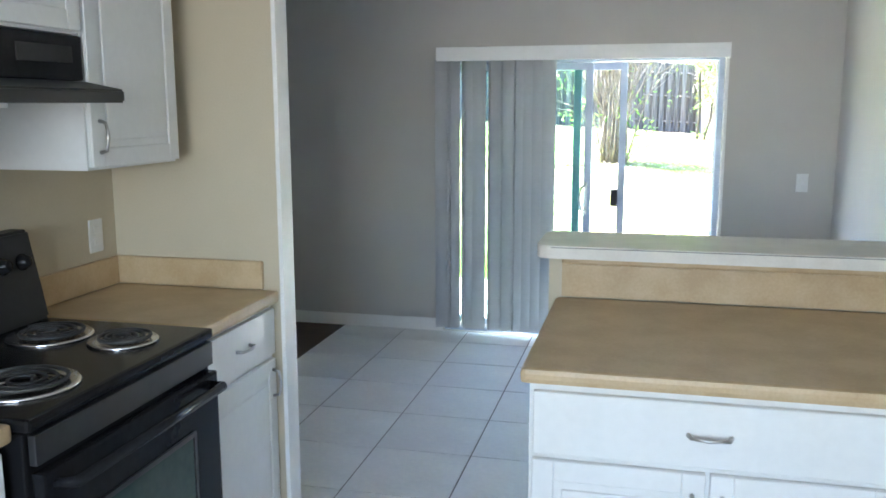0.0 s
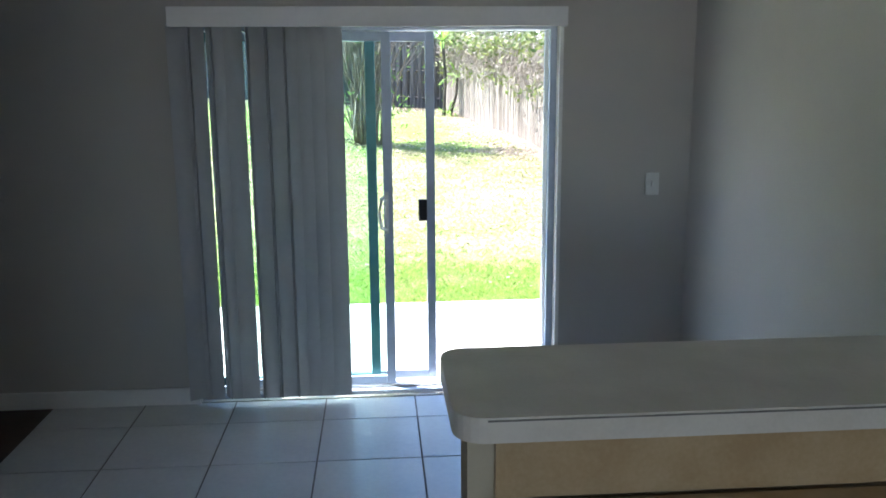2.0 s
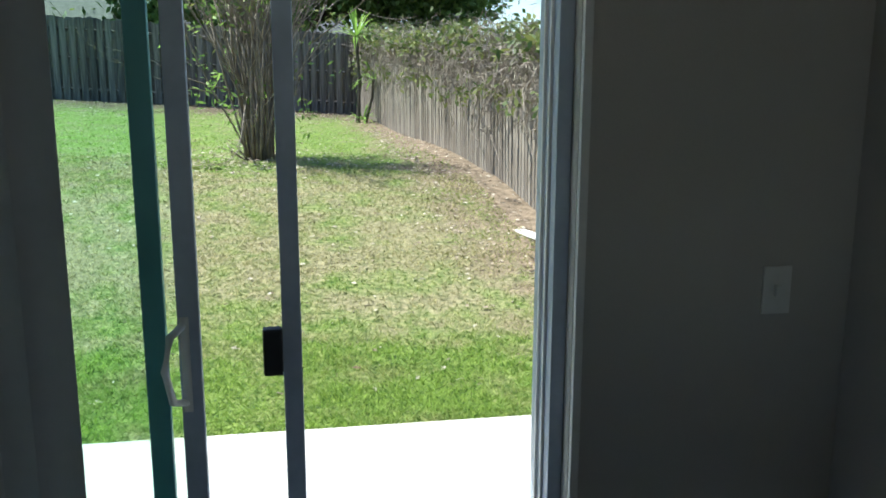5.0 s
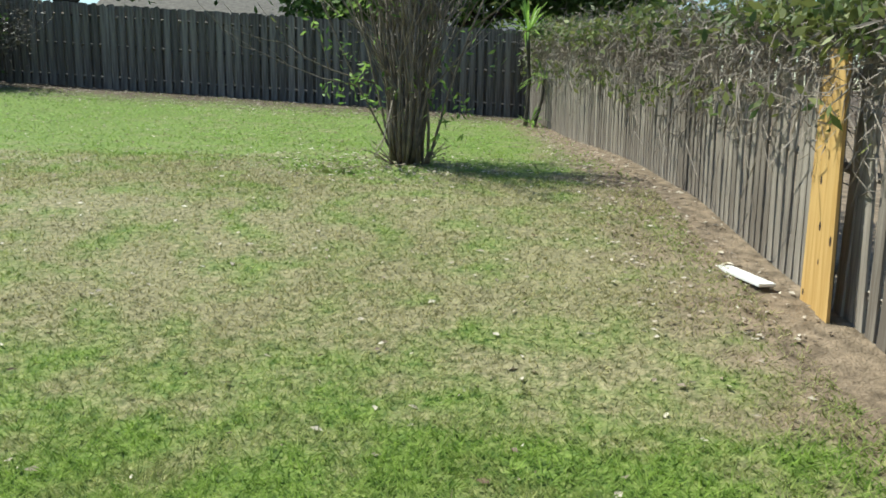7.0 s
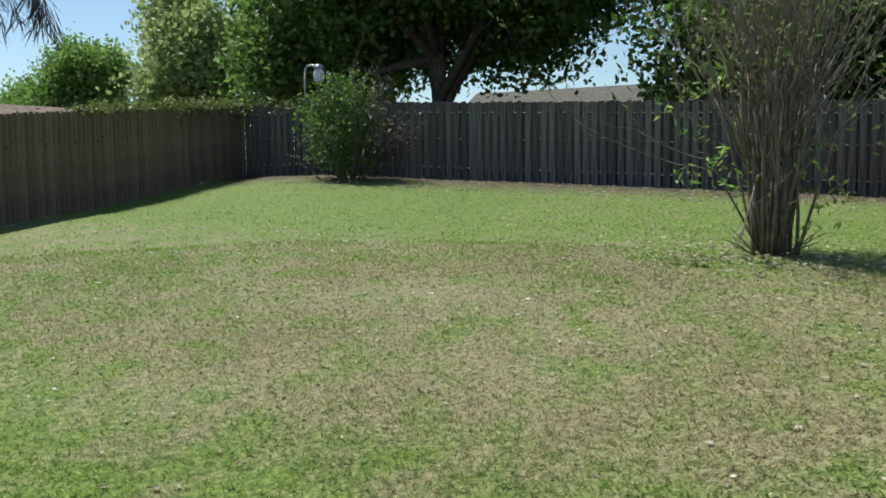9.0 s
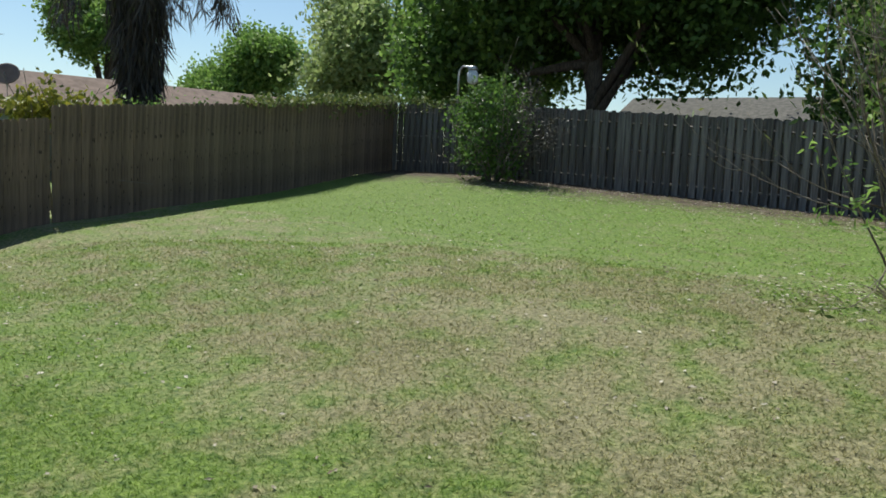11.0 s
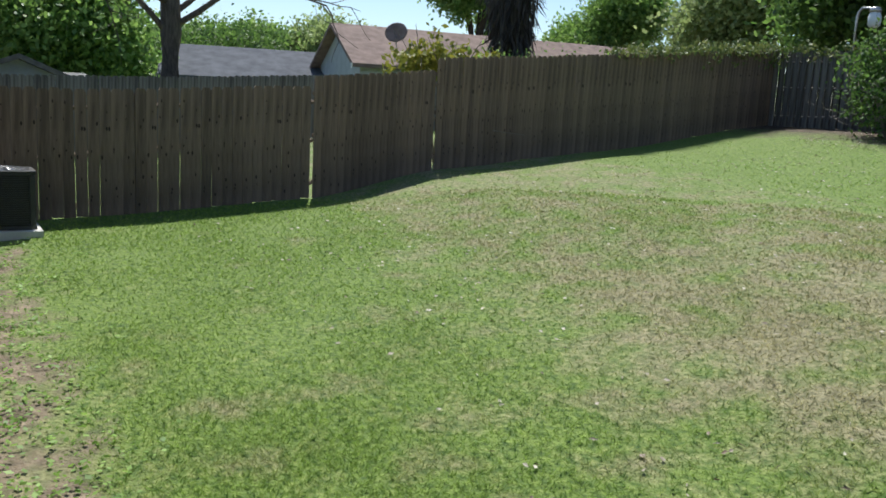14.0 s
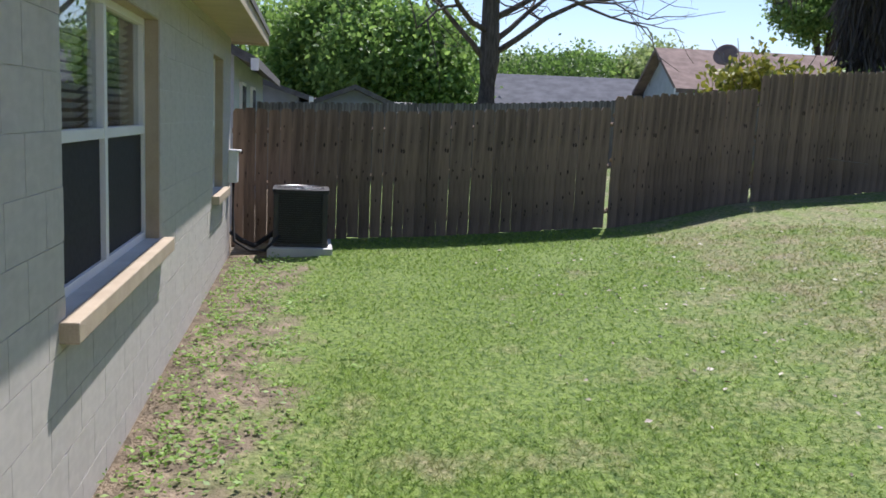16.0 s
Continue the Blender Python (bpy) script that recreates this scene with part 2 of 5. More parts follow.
M_BARK = mat("bark", (0.055, 0.045, 0.036), (0.13, 0.11, 0.09), 6, 0.95, 0.6, stretch=(3, 3, 0.6), fine=30)
M_TWIG = mat("pale_twig", (0.14, 0.115, 0.09), (0.26, 0.22, 0.175), 8, 0.9, 0.2)
M_DRYV = mat("dead_vine", (0.19, 0.16, 0.13), (0.36, 0.31, 0.26), 8, 0.9, 0.2)
M_UNIT = mat("condenser_grey", (0.018, 0.018, 0.019), (0.032, 0.032, 0.034), 12, 0.5, 0.05)
M_RUBBER = mat("pipe_insulation", (0.012, 0.012, 0.012), (0.025, 0.025, 0.025), 12, 0.8)
M_LITTER = leaf_mat("litter", (0.16, 0.10, 0.06), (0.62, 0.56, 0.46), 0.1)
M_LAMPG = mat("frosted_lamp_glass", (0.72, 0.74, 0.76), (0.8, 0.82, 0.84), 5, 0.3)
M_LAWN = lawn_mat("lawn_soil", False)
M_BLADE = lawn_mat("lawn_blades", True)
LEAF_DARK = leaf_mat("oak_leaves", (0.05, 0.10, 0.022), (0.17, 0.29, 0.06), 0.5)
LEAF_MID = leaf_mat("tree_leaves", (0.10, 0.20, 0.04), (0.34, 0.50, 0.12), 0.5)
LEAF_PALE = leaf_mat("spring_leaves", (0.22, 0.30, 0.10), (0.44, 0.52, 0.20), 0.5)
LEAF_YEL = leaf_mat("yellow_green_leaves", (0.12, 0.15, 0.02), (0.36, 0.34, 0.05))
LEAF_VINE = leaf_mat("vine_leaves", (0.07, 0.12, 0.025), (0.24, 0.26, 0.08))
LEAF_DEAD = leaf_mat("dead_fronds", (0.035, 0.028, 0.022), (0.10, 0.085, 0.065), 0.15)
LEAF_WEED = leaf_mat("weed_leaves", (0.14, 0.26, 0.04), (0.34, 0.52, 0.11), 0.45)


# ---------- building helpers ----------
def box(bm, x0, x1, y0, y1, z0, z1, m=None):
    vs = [bm.verts.new(p) for p in ((x0, y0, z0), (x1, y0, z0), (x1, y1, z0), (x0, y1, z0), (x0, y0, z1), (x1, y0, z1), (x1, y1, z1), (x0, y1, z1))]
    for f in ((3, 2, 1, 0), (4, 5, 6, 7), (0, 1, 5, 4), (1, 2, 6, 5), (2, 3, 7, 6), (3, 0, 4, 7)):
        bm.faces.new([vs[i] for i in f])
    if m is not None:
        bmesh.ops.transform(bm, matrix=m, verts=vs)
    return vs


def boxes(*bs, bevel=0.0):
    bm = bmesh.new()
    for b in bs:
        box(bm, *b)
    if bevel:
        bmesh.ops.bevel(bm, geom=bm.edges[:], offset=bevel, segments=2, affect='EDGES', profile=0.6)
    return bm


def tube(bm, pts, radii, seg=6):
    """A tapered tube through pts."""
    rings = []
    for i, p in enumerate(pts):
        d = Vector(pts[min(i + 1, len(pts) - 1)]) - Vector(pts[max(i - 1, 0)])
        q = d.to_track_quat('Z', 'Y')
        rings.append([bm.verts.new(Vector(p) + q @ Vector((math.cos(a) * radii[i], math.sin(a) * radii[i], 0))) for a in [2 * math.pi * k / seg for k in range(seg)]])
    for a, b in zip(rings, rings[1:]):
        for k in range(seg):
            bm.faces.new((a[k], a[(k + 1) % seg], b[(k + 1) % seg], b[k]))
    bm.faces.new(rings[0][::-1])
    bm.faces.new(rings[-1])


def lathe(bm, prof, seg=28, at=(0, 0, 0)):
    rings = [[bm.verts.new((at[0] + r * math.cos(2 * math.pi * k / seg), at[1] + r * math.sin(2 * math.pi * k / seg), at[2] + z)) for k in range(seg)] for r, z in prof]
    for a, b in zip(rings, rings[1:]):
        for k in range(seg):
            bm.faces.new((a[k], a[(k + 1) % seg], b[(k + 1) % seg], b[k]))
    bm.faces.new(rings[0][::-1])
    bm.faces.new(rings[-1])


def mesh_of(name, bm, material, smooth=False):
    me = bpy.data.meshes.new(name)
    bmesh.ops.recalc_face_normals(bm, faces=bm.faces[:])
    bm.to_mesh(me)
    bm.free()
    me.materials.append(material)
    if smooth:
        me.polygons.foreach_set("use_smooth", [True] * len(me.polygons))
    return me


def part(name, bm, material, parent, label="", smooth=False):
    ob = new(name, mesh_of(name, bm, material, smooth))
    ob.parent = parent
    if parent is not None:
        ob.matrix_parent_inverse = Matrix.Identity(4)
    return tagged(ob, label)


def thing(name, label, category, at=(0, 0, 0), group="", rz=0.0, tall=1.0):
    ob = new(name)
    ob.matrix_basis = pose(*at, 0, 0, rz) @ Matrix.Diagonal((1, 1, tall, 1))
    return tagged(ob, label, category, group)


def struct(name, bm, material, label="", category=""):
    ob = new(name, mesh_of(name, bm, material))
    return tagged(ob, label, category, kind="structure")


def raw_mesh(name, verts, faces, material):
    me = bpy.data.meshes.new(name)
    me.from_pydata(verts.tolist() if hasattr(verts, "tolist") else verts, [], faces.tolist() if hasattr(faces, "tolist") else faces)
    me.materials.append(material)
    return me


def leaves(rng, centres, spread, size, n, aspect=0.5, droop=0.0):
    """Pointed leaf quads scattered round clump centres: verts and faces."""
    c = np.repeat(np.asarray(centres, float), n, axis=0)
    k = len(c)
    c = c + rng.normal(0, 1, (k, 3)) * np.asarray(spread)
    d = rng.normal(0, 1, (k, 3))
    d[:, 2] -= droop
    d /= np.linalg.norm(d, axis=1)[:, None]
    u = rng.normal(0, 1, (k, 3))
    u -= (u * d).sum(1)[:, None] * d
    u /= np.linalg.norm(u, axis=1)[:, None]
    s = size * rng.uniform(0.6, 1.3, (k, 1))
    v = np.stack([c, c + d * s * 0.5 + u * s * aspect * 0.5, c + d * s, c + d * s * 0.5 - u * s * aspect * 0.5], 1).reshape(-1, 3)
    return v, np.arange(4 * k).reshape(-1, 4)


def lerp_table(tab, v):
    for (a, za), (b, zb) in zip(tab, tab[1:]):
        if v <= b:
            f = min(1, max(0, (v - a) / (b - a)))
            f = f * f * (3 - 2 * f) * 0.5 + f * 0.5
            return za + (zb - za) * f
    return tab[-1][1]


RIGHT = [(0.3, -0.11), (2.6, -0.11), (3.6, -0.07), (5.2, 0.17), (8, 0.5), (10, 0.60), (13, 0.66), (18.7, 0.86), (26, 1.1), (60, 1.8), (400, 3)]
LEFT = [(0.3, -0.05), (2.2, 0.08), (5, 0.25), (7.35, 0.6), (11.6, 0.9), (18.7, 1.57), (26, 1.9), (60, 2.6), (400, 4)]


def ground_z(x, y):
    if y < 0.2:
        return -0.35 + 0.0 * x
    u = min(1, max(0, (2.5 - x) / 13.0))
    z = lerp_table(RIGHT, y) * (1 - u) + lerp_table(LEFT, y) * u
    return z + 0.02 * noise.noise((x * 0.7, y * 0.7, 0.3))


# ---------- ground ----------
def build_ground():
    xs = np.concatenate([-np.geomspace(400, 17, 14), np.arange(-16.5, 8.1, 0.3), np.geomspace(9, 400, 14)])
    ys = np.concatenate([-np.geomspace(400, 1, 12), [0.1, 0.21], np.arange(0.5, 24.1, 0.3), np.geomspace(25, 400, 14)])
    verts = [(x, y, ground_z(x, y)) for y in ys for x in xs]
    w = len(xs)
    faces = [(j * w + i, j * w + i + 1, (j + 1) * w + i + 1, (j + 1) * w + i) for j in range(len(ys) - 1) for i in range(w - 1)]
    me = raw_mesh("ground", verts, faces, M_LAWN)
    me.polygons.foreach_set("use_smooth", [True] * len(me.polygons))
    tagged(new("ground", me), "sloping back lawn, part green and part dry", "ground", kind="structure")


build_ground()
struct("pavement_patio", boxes((-0.9, 2.45, 0.2, 2.10, -0.16, -0.05), bevel=0.012), M_CONC, "pale concrete patio slab outside the sliding door", "patio")

# ---------- house shell ----------
CEIL = 2.44
DX0, DX1, DH = -0.18, 1.668, 1.92
WIN_A, WIN_B = (-4.80, -2.76, 0.78, 2.08), (-8.55, -7.62, 0.78, 2.08)


def holed(x0, x1, y0, y1, z0, z1, holes):
    """Boxes of a wall along x with rectangular holes (x0, x1, z0, z1)."""
    bm = bmesh.new()
    at = x0
    for hx0, hx1, hz0, hz1 in sorted(holes):
        box(bm, at, hx0, y0, y1, z0, z1)
        if hz0 > z0:
            box(bm, hx0, hx1, y0, y1, z0, hz0)
        box(bm, hx0, hx1, y0, y1, hz1, z1)
        at = hx1
    box(bm, at, x1, y0, y1, z0, z1)
    return bm


HX0, HX1 = -9.35, 3.2
wall_n = struct("wall_north", holed(HX0, HX1, 0.0, 0.196, -0.4, 2.43, [(DX0, DX1, 0.0, DH), WIN_A, WIN_B]), M_JOINT, "beige painted concrete block house wall", "wall")
struct("wall_lining", holed(-2.2, 2.36, -0.012, -0.001, 0.0, CEIL, [(DX0, DX1, 0.0, DH)]), M_WALL, "greige painted inner wall round the sliding door", "wall")
struct("wall_east", boxes((2.36, 2.5, -9.0, -0.013, 0.0, CEIL)), M_WALL, "greige painted side wall", "wall")
struct("wall_outer_east", boxes((HX1 - 0.2, HX1, -9.1, -0.003, -0.4, 2.43)), M_JOINT, "beige block end wall", "wall")
struct("wall_outer_west", boxes((HX0, HX0 + 0.2, -9.1, -0.003, -0.4, 2.43)), M_JOINT, "beige block end wall", "wall")
# added out of view: stops the door's light from reaching the window room
struct("wall_light_stop", boxes((-2.34, -2.2, -9.0, -0.003, 0.0, CEIL)), M_WALL, "greige unseen wall added to keep the window room dark", "wall")
struct("wall_south", holed(HX0 + 0.2, HX1 - 0.2, -9.14, -9.0, -0.4, CEIL, [(0.0, 2.0, 0.9, 2.15)]), M_WALL, "plain wall with a window at the far end", "wall")
struct("wall_kitchen_side", boxes((-0.80, -0.66, -9.0, -3.03, 0.0, CEIL)), M_KWALL, "tan painted kitchen wall", "wall")
struct("wall_kitchen_end", boxes((-0.66, -0.02, -3.1, -3.03, 0.0, CEIL)), M_KWALL, "tan painted stub wall beside the counter", "wall")
struct("trim_wall_end", boxes((-0.019, -0.002, -3.112, -3.018, 0.0, CEIL), bevel=0.004), M_WHITE, "white painted corner casing", "trim")
struct("ceiling", boxes((HX0 + 0.2, HX1 - 0.2, -9.0, -0.003, CEIL, CEIL + 0.08)), M_CEIL, "white ceiling", "ceiling")
struct("baseboard_left", boxes((-2.2, -0.2, -0.028, -0.013, 0.0, 0.09), bevel=0.004), M_WHITE, "white baseboard", "baseboard")
struct("baseboard_right", boxes((1.692, 2.345, -0.028, -0.013, 0.0, 0.09), bevel=0.004), M_WHITE, "white baseboard", "baseboard")
struct("baseboard_side", boxes((2.345, 2.359, -2.9, -0.013, 0.0, 0.09), bevel=0.004), M_WHITE, "white baseboard", "baseboard")
T = 0.465
struct("floor_wood", boxes((-9.1, -0.93, -9.0, -0.003, -0.1, 0.0)), M_DARK, "dark stained wooden floor", "floor")
floor = struct("floor", boxes((-0.93, 3.0, -9.0, 0.196, -0.1, -0.006)), M_GROUT, "white square floor tiles with grey grout", "floor")


def gable_roof(name, x0, x1, y0, y1, zeave, zridge, thick, material, axis='x', ends=None):
    """Two roof slabs with the ridge along an axis."""
    bm = bmesh.new()
    if axis == 'x':
        m = (y0 + y1) / 2
        prof = [(y0, zeave), (m, zridge), (y1, zeave)]
        pts = lambda u, p: (u, p[0], p[1])
        a, b = x0, x1
    else:
        m = (x0 + x1) / 2
        prof = [(x0, zeave), (m, zridge), (x1, zeave)]
        pts = lambda u, p: (p[0], u, p[1])
        a, b = y0, y1
    lo = [(p[0], p[1] - thick) for p in prof]
    for k in (0, 1):
        q = [pts(a, prof[k]), pts(b, prof[k]), pts(b, prof[k + 1]), pts(a, prof[k + 1]), pts(a, lo[k]), pts(b, lo[k]), pts(b, lo[k + 1]), pts(a, lo[k + 1])]
        vs = [bm.verts.new(p) for p in q]
        for f in ((0, 1, 2, 3), (7, 6, 5, 4), (0, 4, 5, 1), (1, 5, 6, 2), (2, 6, 7, 3), (3, 7, 4, 0)):
            bm.faces.new([vs[i] for i in f])
    return bm


struct("roof", gable_roof("roof", -9.82, 3.6, -9.5, 0.60, 2.50, 4.2, 0.06, M_SHING), M_SHING, "grey shingle roof", "roof")
struct("trim_soffit", boxes((-9.8, 3.58, 0.197, 0.56, 2.36, 2.385), (-9.8, -9.36, -9.4, 0.19, 2.36, 2.385)), M_SOFFIT, "tan painted soffit under the eave", "soffit")
struct("trim_fascia", boxes((-9.82, 3.6, 0.561, 0.585, 2.33, 2.49), (-9.84, -9.815, -9.4, 0.56, 2.33, 2.49), bevel=0.004), M_SOFFIT, "tan painted fascia board", "fascia")


# ---------- sliding door ----------
def sliding_door():
    d = tagged(new("door_1"), "aluminium sliding glass patio door standing open", "sliding door", kind="structure")
    y0, y1 = 0.03, 0.185
    part("frame", boxes((DX0, DX0 + 0.035, y0, y1, 0.0, DH), (DX1 - 0.035, DX1, y0, y1, 0.0, DH), (DX0 + 0.035, DX1 - 0.035, y0, y1, DH - 0.035, DH), (DX0 + 0.035, DX1 - 0.035, y0, y1, 0.0, 0.022), bevel=0.003), M_ALU, d, "grey aluminium door frame")
    part("track", boxes((DX0 + 0.04, DX1 - 0.04, 0.070, 0.076, 0.022, 0.036), (DX0 + 0.04, DX1 - 0.04, 0.118, 0.124, 0.022, 0.036), (DX1 - 0.042, DX1 - 0.035, 0.070, 0.080, 0.04, DH - 0.04), (DX1 - 0.042, DX1 - 0.035, 0.118, 0.128, 0.04, DH - 0.04)), M_WHITE, d)
    part("casing", boxes((DX1 + 0.001, DX1 + 0.022, -0.03, -0.013, 0.0, DH + 0.02), (DX0 - 0.04, DX0 - 0.001, -0.03, -0.013, 0.0, DH + 0.02), bevel=0.003), M_WHITE, d, "white door casing")
    for name, a, b, y, m, w in (("fixed_panel", DX0 + 0.036, 0.755, 0.135, M_TEAL, 0.05), ("sliding_panel", -0.05, 0.835, 0.09, M_ALU, 0.048), ("screen_panel", 0.12, 1.058, 0.165, M_ALU, 0.045)):
        t = 0.012
        p = part(name, boxes((a, a + w, y - t, y + t, 0.04, DH - 0.04), (b - w, b, y - t, y + t, 0.04, DH - 0.04), (a + w, b - w, y - t, y + t, 0.04, 0.085), (a + w, b - w, y - t, y + t, DH - 0.085, DH - 0.04), bevel=0.003), m, d)
        if name != "screen_panel":
            g = part("pane", boxes((a + w - 0.004, b - w + 0.004, y - 0.003, y + 0.003, 0.08, DH - 0.08)), M_GLASS, p, "green-tinted glass pane")
            g.visible_shadow = False
        if name == "sliding_panel":
            bm = bmesh.new()
            tube(bm, [(0.80, y - 0.012, 1.06), (0.775, y - 0.05, 1.045), (0.762, y - 0.058, 0.97), (0.775, y - 0.05, 0.895), (0.80, y - 0.012, 0.88)], [0.009] * 5, 8)
            box(bm, 0.792, 0.812, y - 0.018, y - 0.012, 0.86, 1.08)
            part("handle", bm, M_WHITE, p, "white pull handle", True)
        if name == "screen_panel":
            part("latch", boxes((0.968, 1.014, y - 0.045, y - 0.012, 0.915, 1.03), bevel=0.008), M_BLKP, p, "black plastic latch")


sliding_door()


def vertical_blind():
    v = thing("vertical_blind", "grey vinyl vertical blind drawn aside under a white valance", "blind")
    part("valance", boxes((-0.205, 1.69, -0.115, -0.103, 1.893, 1.985), (-0.205, -0.193, -0.103, -0.014, 1.893, 1.985), (1.678, 1.69, -0.103, -0.014, 1.893, 1.985), (-0.193, 1.678, -0.103, -0.014, 1.977, 1.985), bevel=0.003), M_WHITE, v, "white valance")
    part("head_rail", boxes((-0.18, 1.66, -0.08, -0.035, 1.915, 1.955), bevel=0.003), M_WHITE, v)
    hang = ((-0.180, 14), (-0.130, -62), (-0.094, 8), (-0.028, -62), (0.022, 10), (0.085, 8), (0.150, -74), (0.190, 24), (0.232, -66), (0.280, 20), (0.318, -66), (0.372, 8), (0.430, 7), (0.492, 8), (0.558, 6))
    for x, a in hang:
        bm = bmesh.new()
        n, w = 6, 0.089
        prev = None
        for k in range(n + 1):
            s = k / n - 0.5
            u, c = s * w, 0.008 * (1 - 4 * s * s)
            col = [bm.verts.new((u, c, z)) for z in (0.035, 1.915)] + [bm.verts.new((u, c + 0.0012, z)) for z in (0.035, 1.915)]
            if prev:
                bm.faces.new((prev[0], col[0], col[1], prev[1]))
                bm.faces.new((prev[2], prev[3], col[3], col[2]))
            prev = col
        s = part("slat", bm, M_BLIND, v, smooth=True)
        s.matrix_basis = pose(x, -0.058, 0, 0, 0, a)


vertical_blind()


def wall_plate(name, x, y, z, label, category, rz=0):
    p = thing(name, label, category, (x, y, z), rz=rz)
    part("plate", boxes((-0.036, 0.036, -0.007, 0.0, -0.058, 0.058), bevel=0.003), M_PLATE, p)
    if "switch" in name:
        part("toggle", boxes((-0.008, 0.008, -0.018, -0.007, -0.012, 0.014), bevel=0.002), M_WHITE, p)
    else:
        for z0 in (-0.032, 0.008):
            part("socket", boxes((-0.016, 0.016, -0.011, -0.007, z0, z0 + 0.026), bevel=0.003), M_WHITE, p)


wall_plate("light_switch", 2.168, -0.0125, 1.11, "white light switch on the greige wall", "switch")
wall_plate("power_outlet", -1.475, -0.0125, 0.31, "white power outlet low on the greige wall", "outlet")
wall_plate("power_outlet", -0.66, -3.22, 1.15, "white power outlet above the kitchen counter", "outlet", 90)


# ---------- kitchen ----------
KTALL = 1.053


def pull(parent, p0, p1, out):
    """A bowed bar pull between two points, standing off by the vector out."""
    bm = bmesh.new()
    a, b, o = Vector(p0), Vector(p1), Vector(out)
    pts = [a, a + o * 0.8 + (b - a) * 0.06, a + o + (b - a) * 0.3, a + o * 1.05 + (b - a) * 0.5, a + o + (b - a) * 0.7, b + o * 0.8 - (b - a) * 0.06, b]
    tube(bm, pts, [0.006, 0.005, 0.0045, 0.006, 0.0045, 0.005, 0.006], 8)
    return part("handle", bm, M_NICKEL, parent, "brushed nickel pull", True)


def panel_door(name, parent, u0, u1, z0, z1, face, axis, raised=True):
    """A door or drawer front standing out from a cabinet face; axis 'x': front looks along +x; 'y': along -y."""
    bm = bmesh.new()

    def bx(a, b, d0, d1, c, d):
        if axis == 'x':
            box(bm, face + d0, face + d1, a, b, c, d)
        else:
            box(bm, a, b, face - d1, face - d0, c, d)
    if raised:
        w = 0.055
        bx(u0, u1, 0.001, 0.012, z0, z1)
        for q in ((u0, u0 + w, z0, z1), (u1 - w, u1, z0, z1), (u0 + w, u1 - w, z0, z0 + w), (u0 + w, u1 - w, z1 - w, z1)):
            bx(q[0], q[1], 0.012, 0.019, q[2], q[3])
        bx(u0 + w + 0.02, u1 - w - 0.02, 0.012, 0.018, z0 + w + 0.02, z1 - w - 0.02)
    else:
        bx(u0, u1, 0.001, 0.019, z0, z1)
    bmesh.ops.bevel(bm, geom=bm.edges[:], offset=0.0025, segments=1, affect='EDGES')
    return part(name, bm, M_CAB, parent)


def counter_slab(name, label, bs, front):
    ob = thing(name, label, "countertop", (-0.06, 0, 0), tall=KTALL)
    part("slab", boxes(*bs[:1], bevel=0.012), M_LAM, ob)
    for b in bs[1:]:
        part("backsplash", boxes(b, bevel=0.006), M_LAM, ob)
    return ob


def base_cabinet_side(y0, y1, label):
    c = thing("base_cabinet", label, "cabinet", (-0.06, 0, 0), tall=KTALL)
    part("body", boxes((-0.598, 0.0, y0 + 0.002, y1 - 0.002, 0.10, 0.870)), M_CAB, c)
    part("toe_kick", boxes((-0.598, -0.07, y0 + 0.002, y1 - 0.002, 0.0, 0.10)), M_BLKP, c)
    dr = panel_door("drawer", c, y0 + 0.012, y1 - 0.012, 0.70, 0.855, 0.0, 'x', False)
    m = (y0 + y1) / 2
    pull(dr, (0.019, m - 0.045, 0.78), (0.019, m + 0.045, 0.78), (0.028, 0, 0))
    do = panel_door("door", c, y0 + 0.012, y1 - 0.012, 0.115, 0.685, 0.0, 'x')
    pull(do, (0.019, y1 - 0.04, 0.56), (0.019, y1 - 0.04, 0.65), (0.028, 0, 0))


base_cabinet_side(-3.615, -3.102, "white base cabinet with drawer beside the range")
base_cabinet_side(-4.95, -4.40, "white base cabinet with drawer beside the range")
counter_slab("countertop", "tan laminate countertop with backsplash beside the range", [(-0.598, 0.035, -3.615, -3.102, 0.872, 0.912), (-0.598, -0.58, -3.615, -3.122, 0.914, 1.01), (-0.598, -0.02, -3.120, -3.102, 0.914, 1.01)], 0)
counter_slab("countertop", "tan laminate countertop on the near side of the range", [(-0.598, 0.035, -4.95, -4.395, 0.872, 0.912), (-0.598, -0.58, -4.95, -4.395, 0.914, 1.01)], 0)


